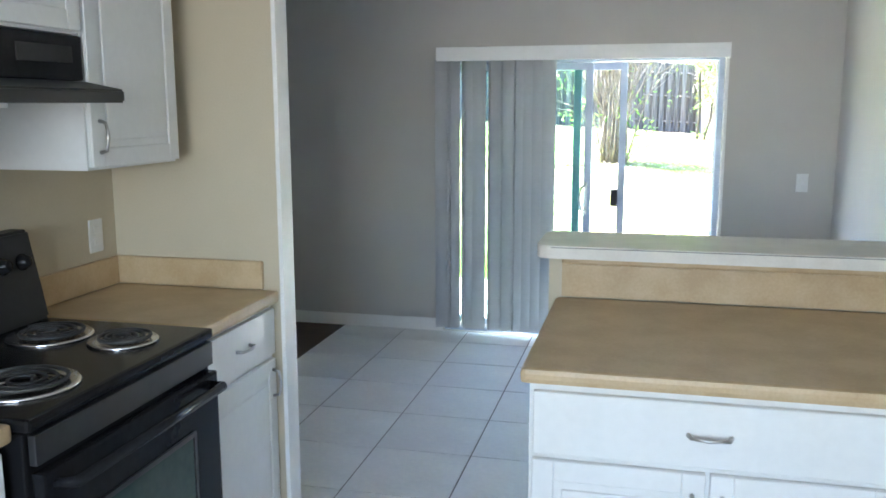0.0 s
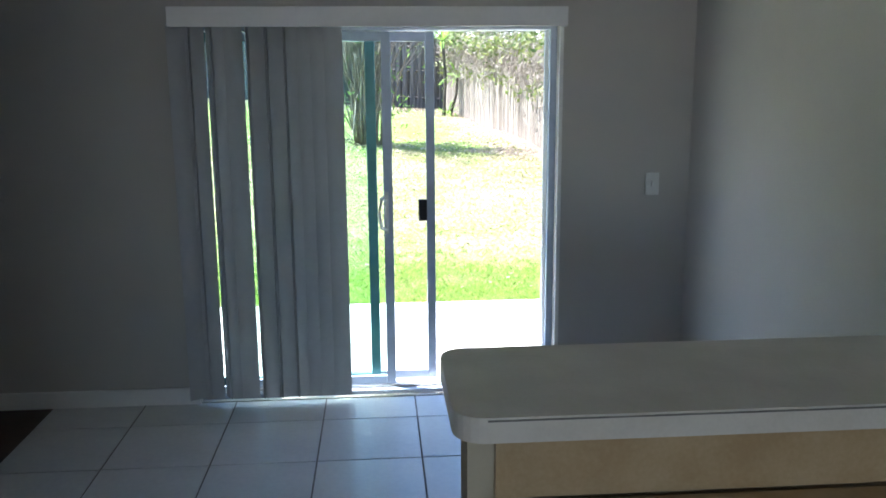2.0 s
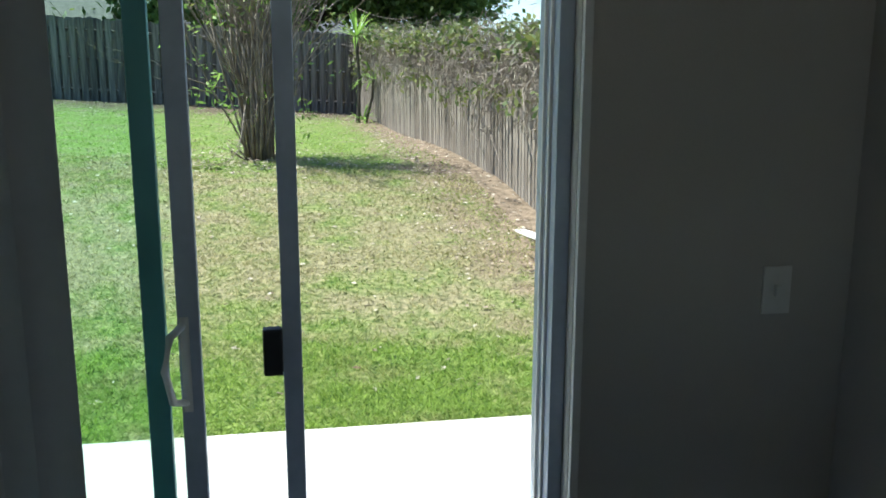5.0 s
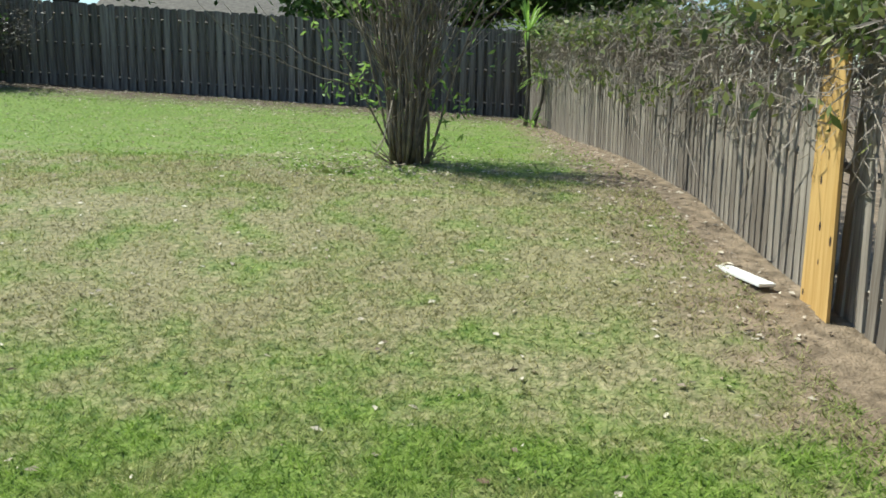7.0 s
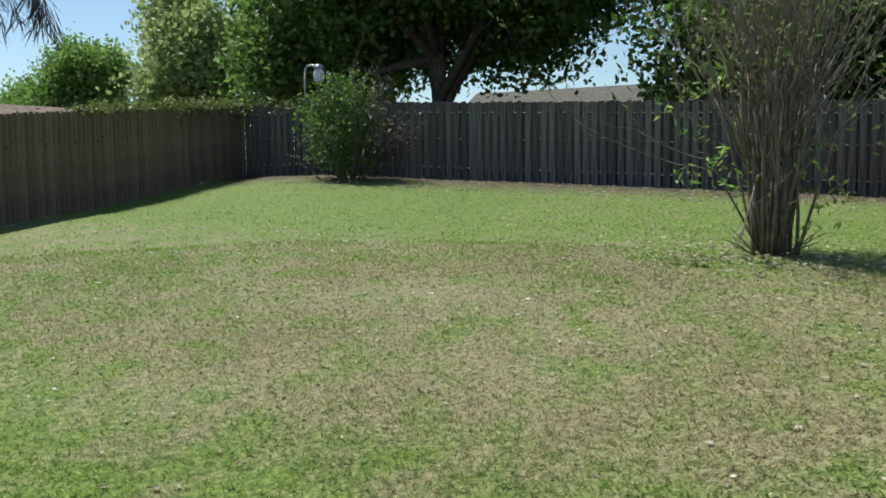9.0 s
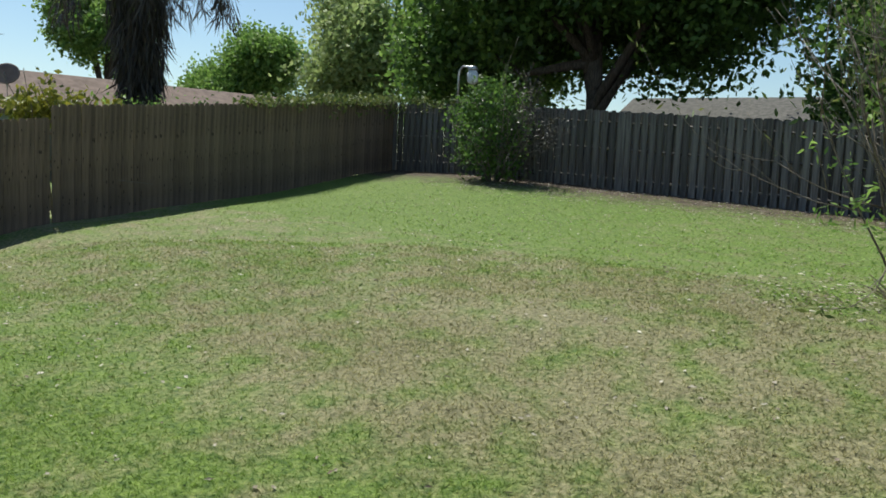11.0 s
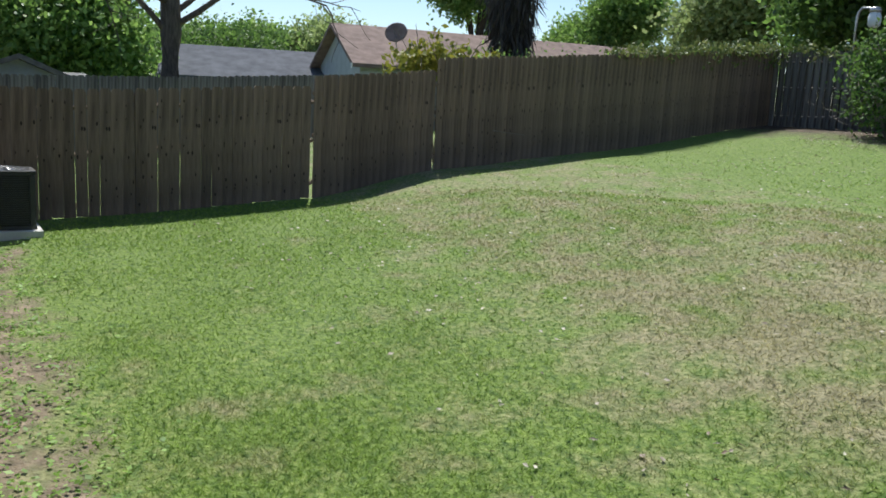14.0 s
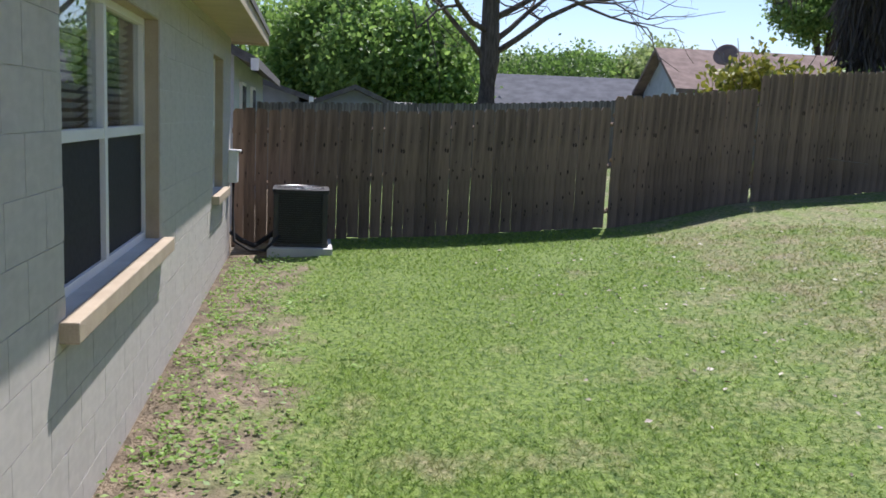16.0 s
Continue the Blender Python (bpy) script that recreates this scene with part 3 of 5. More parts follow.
def kitchen_range():
    r = thing("kitchen_range", "black electric coil range with chrome drip pans", "range", (-0.06, 0.0, 0), tall=KTALL)
    y0, y1, f = -4.385, -3.625, 0.045
    part("body", boxes((-0.595, f, y0, y1, 0.05, 0.885), bevel=0.006), M_BLACK, r)
    part("cooktop", boxes((-0.50, f + 0.02, y0 - 0.002, y1 + 0.002, 0.887, 0.915), bevel=0.010), M_BLACK, r, "glossy black enamel cooktop")
    bm = bmesh.new()
    vs = [bm.verts.new(p) for p in ((-0.595, y0, 0.887), (-0.475, y0, 0.917), (-0.50, y0, 1.0), (-0.53, y0, 1.17), (-0.595, y0, 1.17), (-0.595, y1, 0.887), (-0.475, y1, 0.917), (-0.50, y1, 1.0), (-0.53, y1, 1.17), (-0.595, y1, 1.17))]
    bm.faces.new(vs[:5])
    bm.faces.new(vs[5:][::-1])
    for i in range(5):
        j = (i + 1) % 5
        bm.faces.new((vs[i], vs[i + 5], vs[j + 5], vs[j]))
    bmesh.ops.bevel(bm, geom=bm.edges[:], offset=0.008, segments=2, affect='EDGES')
    bg = part("backguard", bm, M_BLKP, r, "black sloping control panel")
    for y in (y1 - 0.06, y1 - 0.14, y1 - 0.22, y0 + 0.06, y0 + 0.14):
        bm = bmesh.new()
        lathe(bm, [(0.024, 0), (0.024, 0.006), (0.018, 0.010), (0.016, 0.026), (0.013, 0.028)], 16)
        k = part("knob", bm, M_BLACK, bg, smooth=True)
        k.matrix_basis = pose(-0.514, y, 1.085, 0, 80, 0)
    for x, y, rad in ((-0.33, y1 - 0.19, 0.092), (-0.10, y1 - 0.19, 0.075), (-0.33, y0 + 0.19, 0.075), (-0.10, y0 + 0.19, 0.098)):
        bm = bmesh.new()
        lathe(bm, [(rad * 0.55, 0.906), (rad * 0.6, 0.9155), (rad * 0.98, 0.917), (rad * 1.22, 0.9225), (rad * 1.25, 0.919), (rad * 1.25, 0.913)], 32, (x, y, 0))
        part("drip_pan", bm, M_CHROME, r, "chrome drip pan", True)
        bm = bmesh.new()
        pts = [(x + math.cos(a) * q, y + math.sin(a) * q, 0.929) for a, q in [(k * 0.35, rad * (0.2 + 0.85 * k / 62)) for k in range(63)]]
        tube(bm, pts, [0.005] * 63, 6)
        part("burner_coil", bm, M_COIL, r, smooth=True)
    od = part("oven_door", boxes((f + 0.002, f + 0.035, y0 + 0.012, y1 - 0.012, 0.26, 0.80), bevel=0.008), M_BLACK, r)
    part("oven_window", boxes((f + 0.036, f + 0.039, y0 + 0.17, y1 - 0.17, 0.42, 0.66), bevel=0.001), M_OVEN, od, "dark greenish oven window")
    part("window_trim", boxes((f + 0.036, f + 0.042, y0 + 0.155, y0 + 0.168, 0.405, 0.675), (f + 0.036, f + 0.042, y1 - 0.168, y1 - 0.155, 0.405, 0.675), (f + 0.036, f + 0.042, y0 + 0.168, y1 - 0.168, 0.405, 0.418), (f + 0.036, f + 0.042, y0 + 0.168, y1 - 0.168, 0.662, 0.675)), M_BLKP, od)
    bm = bmesh.new()
    tube(bm, [(f + 0.03, y0 + 0.05, 0.765), (f + 0.075, y0 + 0.06, 0.77), (f + 0.08, (y0 + y1) / 2, 0.772), (f + 0.075, y1 - 0.06, 0.77), (f + 0.03, y1 - 0.05, 0.765)], [0.014] * 5, 10)
    part("oven_handle", bm, M_BLACK, od, "glossy black bar handle", True)
    part("vent_strip", boxes((f + 0.002, f + 0.022, y0 + 0.012, y1 - 0.012, 0.815, 0.880), bevel=0.004), M_BLKP, r)
    part("drawer", boxes((f + 0.002, f + 0.028, y0 + 0.012, y1 - 0.012, 0.07, 0.245), bevel=0.008), M_BLACK, r)


kitchen_range()


def upper_cabinet(y0, y1, z0, doors, label, hinge_low):
    c = thing("wall_cabinet", label, "cabinet", (-0.06, -0.085, 0.075))
    part("body", boxes((-0.598, -0.27, y0 + 0.001, y1 - 0.001, z0, 2.15)), M_CAB, c)
    w = (y1 - y0) / doors
    for k in range(doors):
        a, b = y0 + k * w + 0.006, y0 + (k + 1) * w - 0.006
        d = panel_door("door", c, a, b, z0 + 0.008, 2.14, -0.27, 'x')
        y = a + 0.035 if (hinge_low or k == 1) else b - 0.035
        pull(d, (-0.251, y, z0 + 0.05), (-0.251, y, z0 + 0.14), (0.026, 0, 0))


upper_cabinet(-3.60, -3.135, 1.34, 1, "white raised-panel wall cabinet beside the range hood", True)
upper_cabinet(-4.37, -3.602, 1.715, 2, "white two-door wall cabinet above the range hood", False)
upper_cabinet(-4.95, -4.372, 1.34, 1, "white raised-panel wall cabinet over the counter", False)


def range_hood():
    h = thing("range_hood", "black under-cabinet range hood with a slanted canopy", "range hood", (-0.06, -0.085, 0.09))
    y0, y1 = -4.365, -3.606
    part("housing", boxes((-0.598, -0.255, y0, y1, 1.575, 1.695), bevel=0.006), M_BLACK, h)
    bm = bmesh.new()
    q = [(-0.598, 1.574), (-0.255, 1.574), (-0.13, 1.55), (-0.13, 1.515), (-0.598, 1.515)]
    a, b = [bm.verts.new((x, y0, z)) for x, z in q], [bm.verts.new((x, y1, z)) for x, z in q]
    bm.faces.new(a)
    bm.faces.new(b[::-1])
    for i in range(5):
        j = (i + 1) % 5
        bm.faces.new((a[i], b[i], b[j], a[j]))
    bmesh.ops.bevel(bm, geom=bm.edges[:], offset=0.005, segments=2, affect='EDGES')
    part("canopy", bm, M_BLKP, h)
    part("switch_panel", boxes((-0.254, -0.250, y1 - 0.26, y1 - 0.05, 1.62, 1.665), bevel=0.001), M_BLKP, h)
    part("lamp_lens", boxes((-0.40, -0.22, y0 + 0.2, y0 + 0.42, 1.502, 1.514), bevel=0.003), M_PLATE, h, "milky lamp lens")


range_hood()


# peninsula with raised bar
IX0, IX1 = 0.93, 2.355


def peninsula():
    struct("wall_peninsula", boxes((0.90, 2.355, -2.962, -2.85, 0.0, 1.107)), M_KWALL, "tan painted half wall behind the peninsula", "wall")
    bar = thing("bar_top", "pale laminate raised bar top on the half wall", "countertop")
    bm = boxes((0.868, 2.356, -3.085, -2.745, 1.109, 1.150))
    es = [e for e in bm.edges if abs(e.verts[0].co.x - e.verts[1].co.x) < 1e-4 and abs(e.verts[0].co.y - e.verts[1].co.y) < 1e-4 and e.verts[0].co.x < 1]
    bmesh.ops.bevel(bm, geom=es, offset=0.05, segments=6, affect='EDGES', profile=0.5)
    part("slab", bm, M_BAR, bar)
    part("edge_strip", boxes((0.918, 2.356, -3.0872, -3.0852, 1.144, 1.1465)), M_GROUT, bar, "dark seam line along the edge")
    ct = thing("countertop", "tan laminate peninsula countertop with a tall backsplash", "countertop")
    bm = boxes((0.925, IX1, -3.80, -2.982, 0.922, 0.962), bevel=0.014)
    part("slab", bm, M_LAM, ct)
    part("backsplash", boxes((0.945, IX1, -2.981, -2.964, 0.964, 1.107)), M_LAM, ct)
    part("cove_strip", boxes((0.945, IX1, -3.0, -2.9815, 1.075, 1.107), bevel=0.008), M_LAM, ct)
    c = thing("base_cabinet", "white peninsula cabinet with a wide drawer and double doors", "cabinet")
    part("body", boxes((0.945, IX1, -3.755, -2.964, 0.10, 0.920)), M_CAB, c)
    part("toe_kick", boxes((0.955, IX1, -3.69, -2.964, 0.0, 0.10)), M_BLKP, c)
    x = 0.95
    for w in (0.86, 0.54):
        dr = panel_door("drawer", c, x + 0.006, x + w - 0.006, 0.735, 0.898, -3.755, 'y', False)
        pull(dr, (x + w / 2 - 0.05, -3.774, 0.817), (x + w / 2 + 0.05, -3.774, 0.817), (0, -0.028, 0))
        h = w / 2
        for k in (0, 1):
            d = panel_door("door", c, x + k * h + 0.005, x + (k + 1) * h - 0.005, 0.115, 0.720, -3.755, 'y')
            xx = x + h + (0.035 if k else -0.035)
            pull(d, (xx, -3.774, 0.565), (xx, -3.774, 0.665), (0, -0.028, 0))
        x += w + 0.002


peninsula()


# ---------- windows and eave side ----------
def house_window(name, x0, x1, z0, z1, label):
    w = tagged(new(name), label, "window", kind="structure")
    y, f = 0.085, 0.045
    m, r = (x0 + x1) / 2, z0 + 0.655
    part("window_frame", boxes((x0, x0 + f, y - 0.03, y + 0.03, z0, z1), (x1 - f, x1, y - 0.03, y + 0.03, z0, z1), (x0 + f, x1 - f, y - 0.03, y + 0.03, z0, z0 + f), (x0 + f, x1 - f, y - 0.03, y + 0.03, z1 - f, z1), bevel=0.003), M_WHITE, w, "white window frame")
    part("meeting_rail", boxes((x0 + f, x1 - f, y - 0.02, y + 0.036, r - 0.025, r + 0.025), bevel=0.003), M_WHITE, w)
    if x1 - x0 > 1.2:
        part("mullion", boxes((m - 0.028, m + 0.028, y - 0.02, y + 0.040, z0 + f, z1 - f), bevel=0.003), M_WHITE, w)
    for a, b in (((x0 + f, m - 0.028), (m + 0.028, x1 - f)) if x1 - x0 > 1.2 else ((x0 + f, x1 - f),)):
        g = part("pane", boxes((a, b, y - 0.003, y + 0.002, r + 0.025, z1 - f)), M_WGLASS, w)
        g.visible_shadow = False
        part("screen", boxes((a, b, y + 0.010, y + 0.013, z0 + f, r - 0.025)), M_SCREEN, w, "dark insect screen")
        z = r + 0.04
        while z < z1 - f - 0.01:
            bm = bmesh.new()
            box(bm, a + 0.01, b - 0.01, -0.022, 0.022, -0.001, 0.001, None)
            s = part("blind_slat", bm, M_PLATE, w)
            s.matrix_basis = pose(0, 0.015, z, 35, 0, 0)
            z += 0.042
    part("window_sill", boxes((x0 - 0.09, x1 + 0.09, 0.118, 0.272, z0 - 0.085, z0 - 0.002), bevel=0.006), M_SILL, w, "tan painted masonry sill")
    part("reveal", boxes((x0 + 0.001, x0 + 0.008, 0.118, 0.194, z0, z1), (x1 - 0.008, x1 - 0.001, 0.118, 0.194, z0, z1), (x0 + 0.008, x1 - 0.008, 0.118, 0.194, z1 - 0.008, z1 - 0.001)), M_SILL, w)


house_window("window_1", *WIN_A, "white-framed double window with blinds and dark screens")
house_window("window_2", *WIN_B, "white-framed narrow window with a dark screen")


def meter_box():
    b = thing("disconnect_box", "beige electrical box on the house corner", "electrical box")
    part("case", boxes((-9.30, -9.12, 0.201, 0.30, 0.78, 1.12), bevel=0.008), M_PLATE, b)
    part("lid", boxes((-9.32, -9.10, 0.201, 0.33, 1.121, 1.14), bevel=0.003), M_PLATE, b)
    bm = bmesh.new()
    tube(bm, [(-9.21, 0.25, 0.78), (-9.22, 0.25, 0.35), (-9.15, 0.27, 0.12), (-9.05, 0.45, 0.03), (-8.95, 0.62, 0.06), (-9.0, 0.78, 0.22)], [0.016] * 6, 8)
    part("conduit", bm, M_RUBBER, b, "black flexible conduit", True)


meter_box()


def condenser():
    c = thing("air_conditioner", "black outdoor air conditioner condenser on a concrete pad", "air conditioner", (-9.35, 1.0, 0.03))
    pad = thing("equipment_pad", "grey concrete equipment pad in the grass", "pad", (-9.35, 1.0, 0.03))
    part("slab", boxes((-0.42, 0.40, -0.36, 0.36, -0.12, 0.055), bevel=0.01), M_CONC, pad)

    def rounded(h, k, z0, z1):
        bm = bmesh.new()
        q = [(sx * (h - k) + k * math.cos(a), sy * (h - k) + k * math.sin(a)) for sx, sy, s in ((1, 1, 0), (-1, 1, 90), (-1, -1, 180), (1, -1, 270)) for a in [radians(s + 15 * i) for i in range(7)]]
        lo, hi = [bm.verts.new((x, y, z0)) for x, y in q], [bm.verts.new((x, y, z1)) for x, y in q]
        bm.faces.new(lo[::-1])
        bm.faces.new(hi)
        for i in range(len(q)):
            j = (i + 1) % len(q)
            bm.faces.new((lo[i], lo[j], hi[j], hi[i]))
        return bm
    part("base_pan", rounded(0.315, 0.09, 0.057, 0.10), M_UNIT, c)
    part("coil_core", rounded(0.285, 0.08, 0.10, 0.66), M_RUBBER, c)
    part("top_cap", rounded(0.315, 0.09, 0.655, 0.70), M_BLKP, c)
    louvre = rounded(0.30, 0.085, -0.006, 0.006)
    me = mesh_of("louvre", louvre, M_UNIT)
    for k in range(22):
        o = new("louvre", me)
        o.parent = c
        o.location = (0, 0, 0.12 + k * 0.0245)
    for sx in (-1, 1):
        for sy in (-1, 1):
            part("corner_post", boxes((sx * 0.27 - 0.03, sx * 0.27 + 0.03, sy * 0.27 - 0.03, sy * 0.27 + 0.03, 0.10, 0.655), bevel=0.012), M_UNIT, c)
    for rr in (0.07, 0.12, 0.17, 0.22, 0.265):
        bm = bmesh.new()
        tube(bm, [(rr * math.cos(a), rr * math.sin(a), 0.725 - rr * 0.06) for a in [2 * math.pi * k / 24 for k in range(25)]], [0.004] * 25, 5)
        part("fan_guard_ring", bm, M_NICKEL, c, smooth=True)
    bm = bmesh.new()
    lathe(bm, [(0.06, 0.70), (0.06, 0.722), (0.04, 0.73)], 16)
    part("fan_motor", bm, M_UNIT, c)
    bm = bmesh.new()
    tube(bm, [(-0.1, -0.30, 0.16), (-0.1, -0.42, 0.07), (0.05, -0.52, 0.02), (0.0, -0.68, 0.08), (-0.05, -0.79, 0.16)], [0.028, 0.03, 0.03, 0.03, 0.028], 8)
    part("refrigerant_line", bm, M_RUBBER, c, "black insulated refrigerant line", True)


condenser()


# ---------- fences ----------
def picket_mesh(name, w, h, t, material, dogear=True, knots=0, seed=0):
    """A unit-tall dog-eared board, standing on z = 0, with knots proud of its face."""
    bm = bmesh.new()
    c = 0.025 if dogear else 0.004
    q = [(-w / 2, 0), (w / 2, 0), (w / 2, h - c), (w / 2 - c, h), (-w / 2 + c, h), (-w / 2, h - c)]
    a, b = [bm.verts.new((x, -t / 2, z)) for x, z in q], [bm.verts.new((x, t / 2, z)) for x, z in q]
    bm.faces.new(a)
    bm.faces.new(b[::-1])
    for i in range(6):
        j = (i + 1) % 6
        bm.faces.new((a[i], b[i], b[j], a[j]))
    me = mesh_of(name, bm, material)
    if knots:
        me.materials.append(M_KNOT)
        bm = bmesh.new()
        bm.from_mesh(me)
        rng = random.Random(seed)
        for _ in range(knots):
            x, z, r = rng.uniform(-w / 2 + 0.02, w / 2 - 0.02), rng.uniform(0.1, h - 0.1), rng.uniform(0.006, 0.015)
            for s in (-1, 1):
                f = bm.faces.new([bm.verts.new((x + r * math.cos(k * s * math.pi / 3), s * (t / 2 + 0.0008), z + 1.4 * r * math.sin(k * s * math.pi / 3))) for k in range(6)])
                f.material_index = 1
        bm.to_mesh(me)
        bm.free()
    return me


def fence(name, label, line, top, pitch, width, material, seed, knots=0, lean=0.6, both=False, face=1, skip=lambda s: False, ragged=0.01, fine=0.004):
    """A board fence along line [(x, y)...]; top: table of (run, z) of its upper edge. Boards, rails and posts are parts."""
    f = thing(name, label, "fence")
    rng = random.Random(seed)
    meshes = [picket_mesh("picket", width, 1.0, 0.018, material, True, knots, seed + k) for k in range(6)]
    s0 = 0.0
    for (xa, ya), (xb, yb) in zip(line, line[1:]):
        n = math.hypot(xb - xa, yb - ya)
        ang = math.degrees(math.atan2(yb - ya, xb - xa))
        k, s = 0, pitch / 2
        while s < n:
            x, y = xa + (xb - xa) * s / n, ya + (yb - ya) * s / n
            nx, ny = -(yb - ya) / n, (xb - xa) / n
            zt = lerp_plain(top, s0 + s) + rng.uniform(-ragged, ragged)
            zb = ground_z(x, y) + rng.uniform(-0.05, 0.012)
            side = face * (1 if not both or k % 2 == 0 else -1) * 0.032
            if not skip(s0 + s):
                o = new("picket", meshes[rng.randrange(6)])
                o.parent = f
                o.matrix_basis = pose(x + nx * side, y + ny * side, zb, 0, rng.uniform(-lean, lean), ang + rng.uniform(-1.5, 1.5)) @ Matrix.Diagonal((rng.uniform(0.97, 1.0), 1, max(0.4, zt - zb), 1))
            s += pitch + rng.uniform(-fine, fine)
            k += 1
        m = max(1, round(n / 2.4))
        for i in range(m):
            pa, pb = i / m, (i + 1) / m
            A = (xa + (xb - xa) * pa, ya + (yb - ya) * pa)
            B = (xa + (xb - xa) * pb, ya + (yb - ya) * pb)
            ga, gb = ground_z(*A), ground_z(*B)
            ta, tb = lerp_plain(top, s0 + n * pa + 0.05), lerp_plain(top, s0 + n * pb - 0.05)
            for q in (0.14, 0.52, 0.86):
                bm = bmesh.new()
                tube(bm, [(*A, ga + (ta - ga) * q), (*B, gb + (tb - gb) * q)], [0.03, 0.03], 4)
                part("rail", bm, material, f)
            part("post", boxes((A[0] - 0.035 - (nx * face * 0.02), A[0] + 0.035 - (nx * face * 0.02), A[1] - 0.035, A[1] + 0.035, ga - 0.2, ta - 0.06), bevel=0.004), material, f) if i else None
        s0 += n
    return f


def lerp_plain(tab, v):
    for (a, za), (b, zb) in zip(tab, tab[1:]):
        if v <= b:
            return za + (zb - za) * min(1, max(0, (v - a) / (b - a)))
    return tab[-1][1]


LC = (-13.5, 18.7)
fence("cedar_fence", "brown knotty cedar board fence in stepped sections", [(-10.15, 0.15), (-10.3, 5.02), (-10.95, 7.4), LC],
      [(0, 1.60), (2.0, 1.65), (4.87, 1.85), (4.88, 1.98), (7.33, 2.22), (7.34, 2.41), (11.7, 2.80), (18.9, 3.46)], 0.142, 0.139, M_CEDAR, 3, knots=5, lean=0.35, face=-1,
      skip=lambda s: 4.88 < s < 4.94, fine=0.001)
fence("weathered_fence", "weathered grey shadowbox board fence along the back", [(2.55, 18.75), LC], [(0, 2.70), (7, 3.05), (13, 3.35), (16.1, 3.42)], 0.098, 0.138, M_GREYW, 5, both=True, face=1, ragged=0.02)
RF = [(3.95, 0.9), (3.55, 5.0), (3.42, 8.1), (3.32, 10.8), (3.06, 12.9), (2.6, 18.6)]
fence("picket_fence", "silvery weathered picket fence hung with dry vines", RF, [(0, 1.72), (4, 1.78), (7.2, 1.95), (10, 2.1), (12, 2.2), (18, 2.65)], 0.118, 0.088, M_SUNW, 7, lean=2.6, face=1, ragged=0.06)


def repair_boards():
    f = thing("repair_boards", "three new yellow pine boards patching the old fence", "board", group="new boards")
    for i, (y, z1) in enumerate(((4.84, 1.66), (4.98, 1.70), (5.12, 1.55))):
        me = picket_mesh("board", 0.135, 1.0, 0.02, M_NEWW, False, 3, 40 + i)
        o = new("board", me)
        o.parent = f
        o.matrix_basis = pose(3.40 + 0.004 * i, y, -0.05, 0, 1.5 - 1.2 * i, 95) @ Matrix.Diagonal((1, 1, z1 + 0.05, 1))


repair_boards()


def loose_board():
    b = thing("loose_board", "short white board lying on the grass", "board", (3.17, 5.6, ground_z(3.17, 5.6) + 0.012), rz=-79)
    part("plank", boxes((-0.30, 0.30, -0.06, 0.06, 0.0, 0.022), bevel=0.004), M_WHITE, b)


loose_board()


# ---------- plants ----------
def leaf_part(name, parent, rng, centres, spread, size, n, material, aspect=0.5, droop=0.0, label=""):
    v, f = leaves(rng, centres, spread, size, n, aspect, droop)
    ob = new(name, raw_mesh(name, v, f, material))
    ob.parent = parent
    return tagged(ob, label)


def limb(bm, rng, p, d, length, r, depth, tips, split=3, bend=0.25, up=0.1, wide=0.75):
    """A recursive branch; collects tips."""
    pts, rad = [Vector(p)], [r]
    q, dd = Vector(p), Vector(d).normalized()
    n = 4
    for i in range(n):
        dd = (dd + Vector(rng.normal(0, bend, 3)) * 0.5 + Vector((0, 0, up * 0.3))).normalized()
        q = q + dd * length / n
        pts.append(q.copy())
        rad.append(r * (1 - 0.5 * (i + 1) / n))
    tube(bm, pts, rad, 5 if r < 0.05 else 8)
    if depth == 0:
        tips.append(tuple(q))
        return
    for k in range(split):
        a = pts[2 + k % 3]
        side = Vector(rng.normal(0, 1, 3))
        limb(bm, rng, a, dd + side * wide, length * rng.uniform(0.55, 0.8), r * 0.5, depth - 1, tips, split, bend, up, wide)


def tree(label, base, height, crown, centre_z, clumps, per, size, material, seed, trunk_r=0.25, spread=0.5, lobes=10):
    """A leafy tree: trunk, limbs and a crown of leaf clumps gathered in uneven lobes."""
    rng = np.random.default_rng(seed)
    t = thing("tree", label, "tree", base)
    crown = tuple(0.8 * c for c in crown)
    bm = bmesh.new()
    tube(bm, [(0, 0, -0.4), (0.05, 0.03, height * 0.18), (-0.05, 0.05, height * 0.38), (0.05, 0, height * 0.6)], [trunk_r * 1.25, trunk_r, trunk_r * 0.8, trunk_r * 0.45], 10)
    lobe_c = []
    for k in range(lobes):
        a, r = rng.uniform(0, 2 * math.pi), rng.uniform(0.25, 0.8)
        lobe_c.append((crown[0] * r * math.cos(a), crown[1] * r * math.sin(a), centre_z + crown[2] * rng.uniform(-0.6, 0.75)))
        tube(bm, [(0, 0, height * rng.uniform(0.2, 0.45)), tuple(0.55 * v for v in lobe_c[-1][:2]) + (lobe_c[-1][2] - crown[2] * 0.35,), lobe_c[-1]], [trunk_r * 0.5, trunk_r * 0.3, trunk_r * 0.08], 6)
    part("trunk", bm, M_BARK, t, smooth=True)
    lobe_c = np.array(lobe_c)
    pick = lobe_c[rng.integers(0, lobes, clumps)]
    d = rng.normal(0, 1, (clumps, 3))
    d /= np.linalg.norm(d, axis=1)[:, None]
    cs = pick + d * np.array(crown) * 0.50 * rng.uniform(0.35, 1.05, (clumps, 1))
    leaf_part("crown", t, rng, cs, spread, size, per, material, 0.6)
    return t


